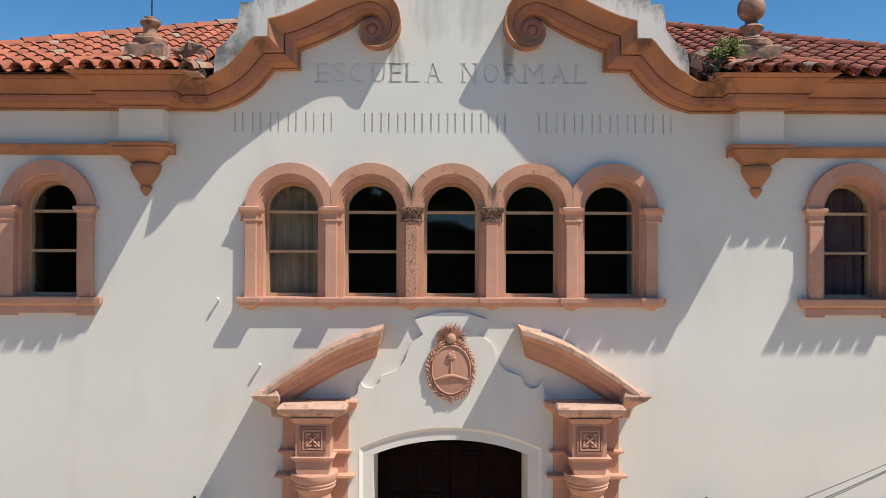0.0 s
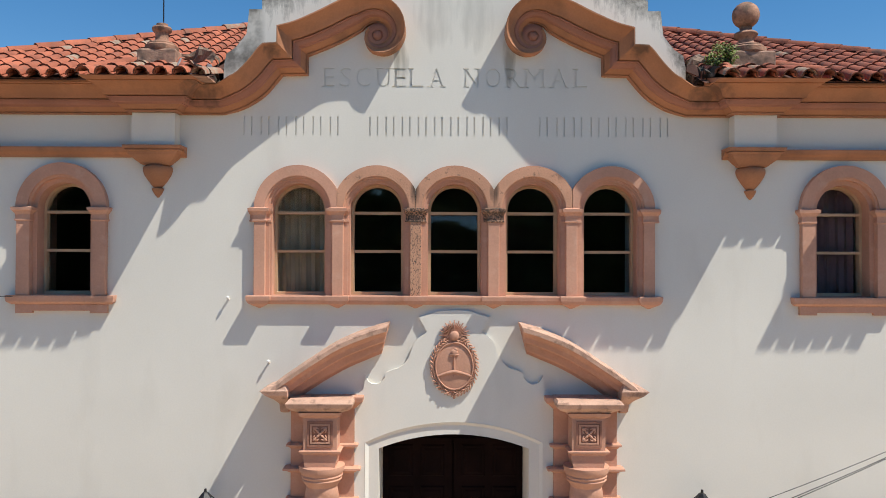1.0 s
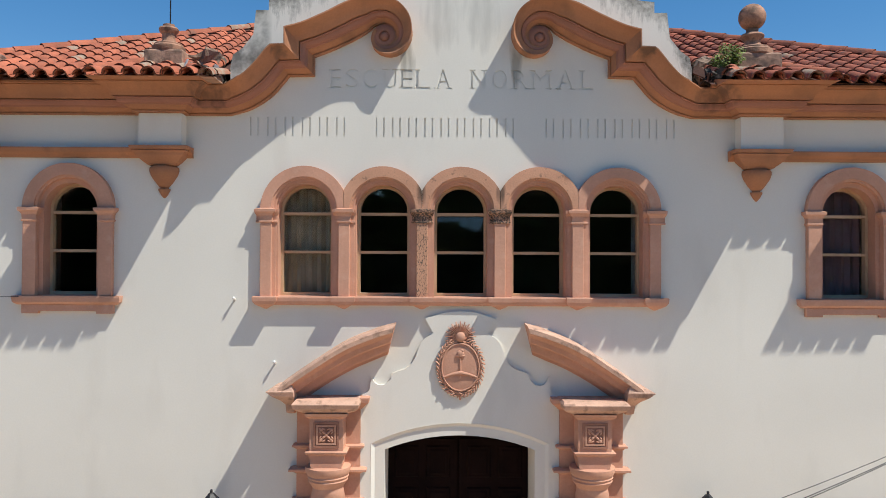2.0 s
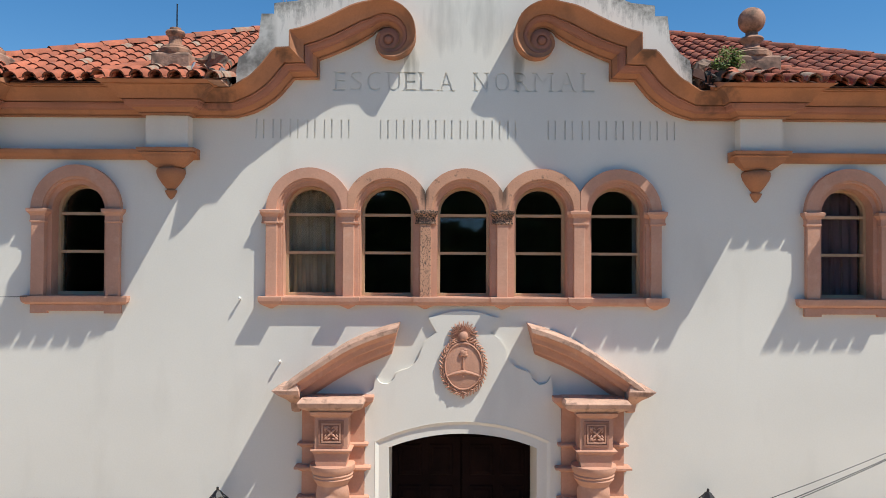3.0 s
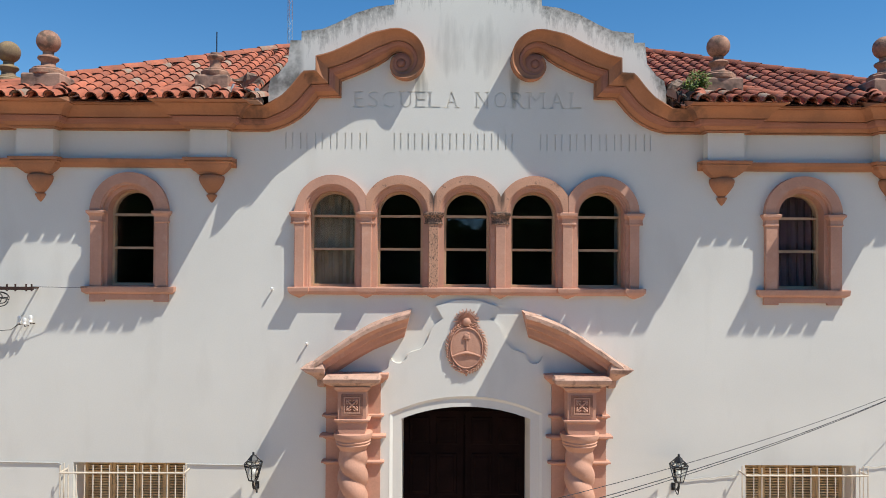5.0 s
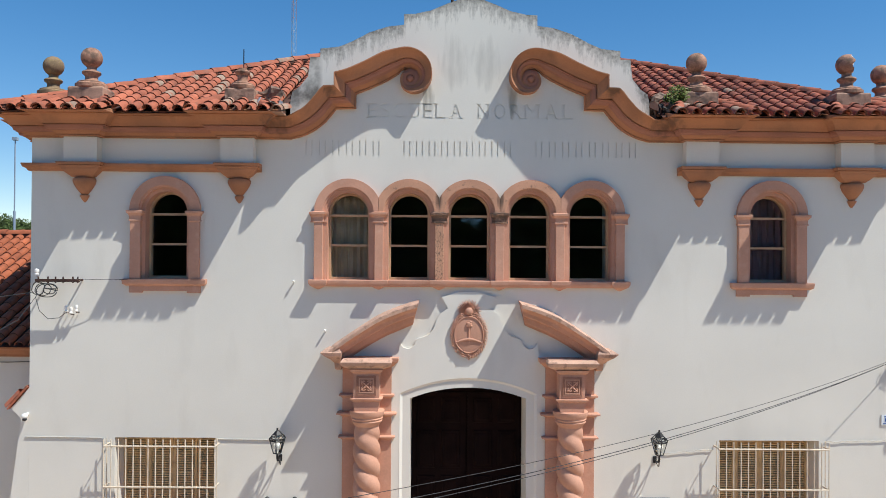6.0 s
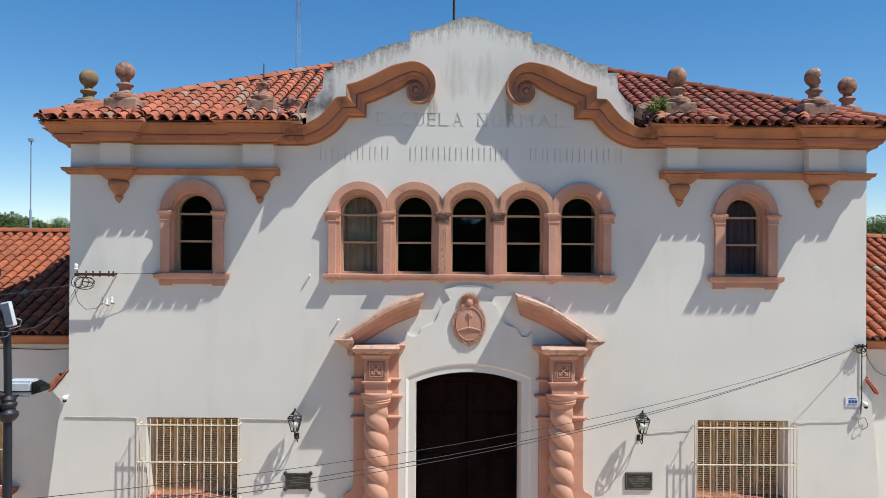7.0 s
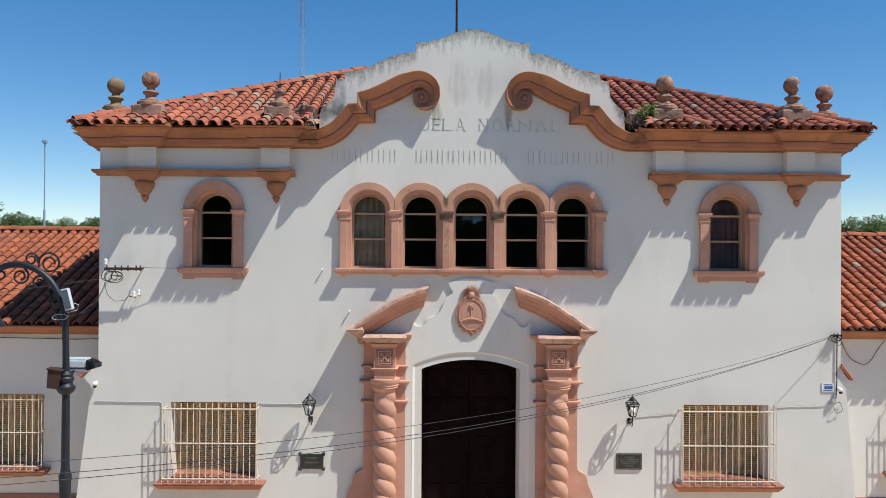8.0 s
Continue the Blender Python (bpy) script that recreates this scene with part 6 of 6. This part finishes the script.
def curl(cx, cz, r, turns, a0, sgn):
    pts = []
    n = int(26 * turns)
    for i in range(n + 1):
        t = i / n
        a = radians(a0) + sgn * 2 * math.pi * turns * t
        q = r * (1 - 0.62 * t)
        pts.append((cx + q * math.cos(a), ly, cz + q * math.sin(a)))
    return pts


for cx, cz, r, tn, a0, sg_ in ((lx - 0.22, 6.15, 0.15, 1.6, 200, -1), (lx - 0.46, 6.20, 0.09, 1.4, -30, 1), (lx - 0.60, 5.98, 0.11, 1.4, 60, -1), (lx - 0.36, 5.90, 0.09, 1.3, 30, 1), (lx - 0.85, 6.0, 0.08, 1.3, 60, 1)):
    part("scroll", tube(curl(cx, cz, r, tn, a0, sg_), 0.013, n=6), POLEBLUE, lamp, smooth=True)
part("brace", tube([(lx - 0.04, ly, 5.35), (lx - 0.16, ly, 5.55), (lx - 0.22, ly, 5.80)], 0.018, n=6), POLEBLUE, lamp)
b = box(-0.05, 0.05, -0.035, 0.035, -0.14, 0.14)
b.transform(pose(lx + 0.05, ly - 0.09, 5.69, 0, -14, 0))
case = part("control_box", b, ALU, lamp, "pale grey control box", bevel=0.01)
b = box(-0.042, 0.042, -0.041, -0.036, -0.122, 0.122)
b.transform(pose(lx + 0.05, ly - 0.09, 5.69, 0, -14, 0))
part("panel_face", b, PANEL, case)
part("clamp_wire", tube(coil(lx - 0.06, ly - 0.06, 5.46, 0.10, sq=0.35), 0.005, n=5), CABLEWHITE, lamp)
part("loop_wire", tube([(lx + 0.04, ly - 0.06, 5.52), (lx + 0.16, ly - 0.06, 5.55), (lx + 0.18, ly - 0.06, 5.62), (lx + 0.12, ly - 0.06, 5.64)], 0.005, n=5), CABLEWHITE, lamp)
b = box(-0.24, 0.09, -0.12, 0.12, -0.08, 0.10)
bmesh.ops.bevel(b, geom=[e for e in b.edges], offset=0.03, segments=2, affect="EDGES")
b.transform(pose(lx + 0.12, ly + 0.22, 4.80, 0, 0, 0))
fl = part("floodlight_body", b, ALU, lamp, "brushed aluminium floodlight", smooth=True)
bm = bmesh.new()
for k in range(6):
    box(lx + 0.205 + 0.02 * k, lx + 0.215 + 0.02 * k, ly + 0.11, ly + 0.33, 4.745 + 0.006 * k, 4.885 - 0.010 * k, bm)
part("cooling_fins", bm, IRON, fl)
part("seam", box(lx - 0.08, lx + 0.20, ly + 0.095, ly + 0.345, 4.775, 4.79), IRON, fl)
part("floodlight_arm", tube([(lx, ly, 4.72), (lx + 0.05, ly + 0.2, 4.74)], 0.02), IRON, lamp)
b = solid_loft([[(-0.09, -0.08, 0.0), (0.09, -0.08, 0.0), (0.09, 0.08, 0.0), (-0.09, 0.08, 0.0)], [(-0.11, -0.10, 0.24), (0.11, -0.10, 0.24), (0.11, 0.10, 0.24), (-0.11, 0.10, 0.24)], [(-0.13, -0.12, 0.25), (0.13, -0.12, 0.25), (0.13, 0.12, 0.25), (-0.13, 0.12, 0.25)], [(-0.13, -0.12, 0.265), (0.13, -0.12, 0.265), (0.13, 0.12, 0.265), (-0.13, 0.12, 0.265)]])
b.transform(Matrix.Translation((lx - 0.13, ly - 0.06, 4.55)) @ pose(0, 0, 0, 0, 8, 10) @ Matrix.Diagonal((0.75, 0.75, 0.95, 1)))
part("rusty_box", b, RUST, lamp, "rusty sheet-metal box")

# ---- poles and trees beyond ----
mast = thing("lamp_mast", "tall thin pale metal mast beyond the wing", "mast", (-21.8, 24, 0))
part("lower_tube", tube([(-21.8, 24, 0), (-21.8, 24, 8.5)], 0.06, n=10), TOWERWHITE, mast)
part("upper_tube", tube([(-21.8, 24, 8.5), (-21.8, 24, 12.1)], 0.032, n=8), TOWERWHITE, mast)
part("head", box(-21.92, -21.68, 23.9, 24.1, 12.05, 12.2), TOWERWHITE, mast)
fp = thing("flagpole", "slim dark red flagpole rising behind the gable", "flagpole", (-0.32, 2.0, 10.2))
part("pole", tube([(-0.32, 2.0, 10.0), (-0.32, 2.0, 14.5)], 0.03, n=8), RUST, fp)

tw = thing("radio_tower", "distant slim lattice radio tower in faded grey", "tower", (-11.5, 43, 0))
leg = [Vector((-11.5 + 0.2 * math.cos(a), 43 + 0.2 * math.sin(a), 0)) for a in (0.5, 2.6, 4.7)]
for k in range(6):
    z0, z1 = 6.0 * k, 6.0 * k + 6.0
    bm = bmesh.new()
    for i in range(3):
        tube([leg[i] + Vector((0, 0, z0)), leg[i] + Vector((0, 0, z1))], 0.018, bm, 5)
        for j in range(12):
            a, b = leg[i] + Vector((0, 0, z0 + 0.5 * j)), leg[(i + 1) % 3] + Vector((0, 0, z0 + 0.5 * j + 0.5))
            tube([a, b], 0.008, bm, 4)
    part("lattice_section", bm, TOWERRED if k in (1, 4) else TOWERWHITE, tw)


def tree(x, y, h, r, seed, count=4200, leaf=0.14, group="trees beyond the school"):
    random.seed(seed)
    ob = thing("tree", "broad dark green leafy tree with a short trunk", "tree", (x, y, 0), group)
    part("trunk", tube([(x, y, 0), (x + 0.1, y, h * 0.3), (x - 0.1, y + 0.1, h * 0.6)], [0.32, 0.25, 0.14], n=8), BARK, ob)
    for k in range(5):
        a = 2 * math.pi * k / 5 + random.random()
        part("limb", tube([(x, y, h * (0.32 + 0.04 * k)), (x + r * 0.35 * math.cos(a), y + r * 0.35 * math.sin(a), h * 0.55), (x + r * 0.65 * math.cos(a), y + r * 0.65 * math.sin(a), h * 0.72)], [0.14, 0.09, 0.04], n=6), BARK, ob)
    bm = bmesh.new()
    for k in range(26):
        a, q = random.uniform(0, 2 * math.pi), r * math.sqrt(random.random()) * 0.85
        zc = h * (0.52 + 0.36 * math.sqrt(max(0, 1 - (q / r) ** 2)) * random.uniform(0.55, 1.0))
        leaves(bm, (x + q * math.cos(a), y + q * math.sin(a), zc), r * random.uniform(0.22, 0.36), count // 13, leaf, (1.1, 1.1, 0.75))
    part("crown", bm, LEAF, ob)
    return ob


for i, (x, y, h, r) in enumerate(((-57, 72, 16.0, 5), (-51, 74, 11.3, 4.4), (-46.5, 71, 10.9, 4.0), (-41, 75, 11.3, 4.2), (-36.5, 76, 9.9, 3.8), (-33, 79, 9.8, 3.6), (-54, 80, 11.4, 4.6), (-48.5, 81, 11.2, 4.6), (-44, 82, 11.1, 4.6), (-38.5, 82, 10.6, 4.6), (-33.5, 84, 9.9, 4.4), (44.5, 74, 11.7, 4.4), (49.5, 72, 12.5, 4.6), (55, 75, 12.2, 4.6), (47, 82, 12.3, 4.6))):
    tree(x, y, h, r, 100 + i)
for i in range(9):
    tree(-36 + 9 * i + (i % 3 - 1) * 1.5, -50 - 3 * (i % 2), 13.5 + 2.4 * ((i * 7) % 4) / 3, 6.4, 300 + i, 1100, 0.75, "trees across the street")
# unseen leaf screens, added to keep bright sky out of the window reflections
for i in range(14):
    random.seed(500 + i)
    x, y = -42 + 6.4 * i + random.uniform(-1, 1), -40 - 2.5 * (i % 2)
    hb = thing("shrub", "unseen dark leaf mass added to fill the window reflections", "shrub", (x, y, 0), "shrubs across the street")
    part("stem", tube([(x, y, 0), (x, y, 2.0)], 0.12), BARK, hb)
    bm = bmesh.new()
    for k in range(44):
        leaves(bm, (x + random.uniform(-3.4, 3.4), y + random.uniform(-1.2, 1.2), random.uniform(0.8, 10.5)), 1.8, 80, 0.8)
    part("foliage", bm, LEAF, hb)
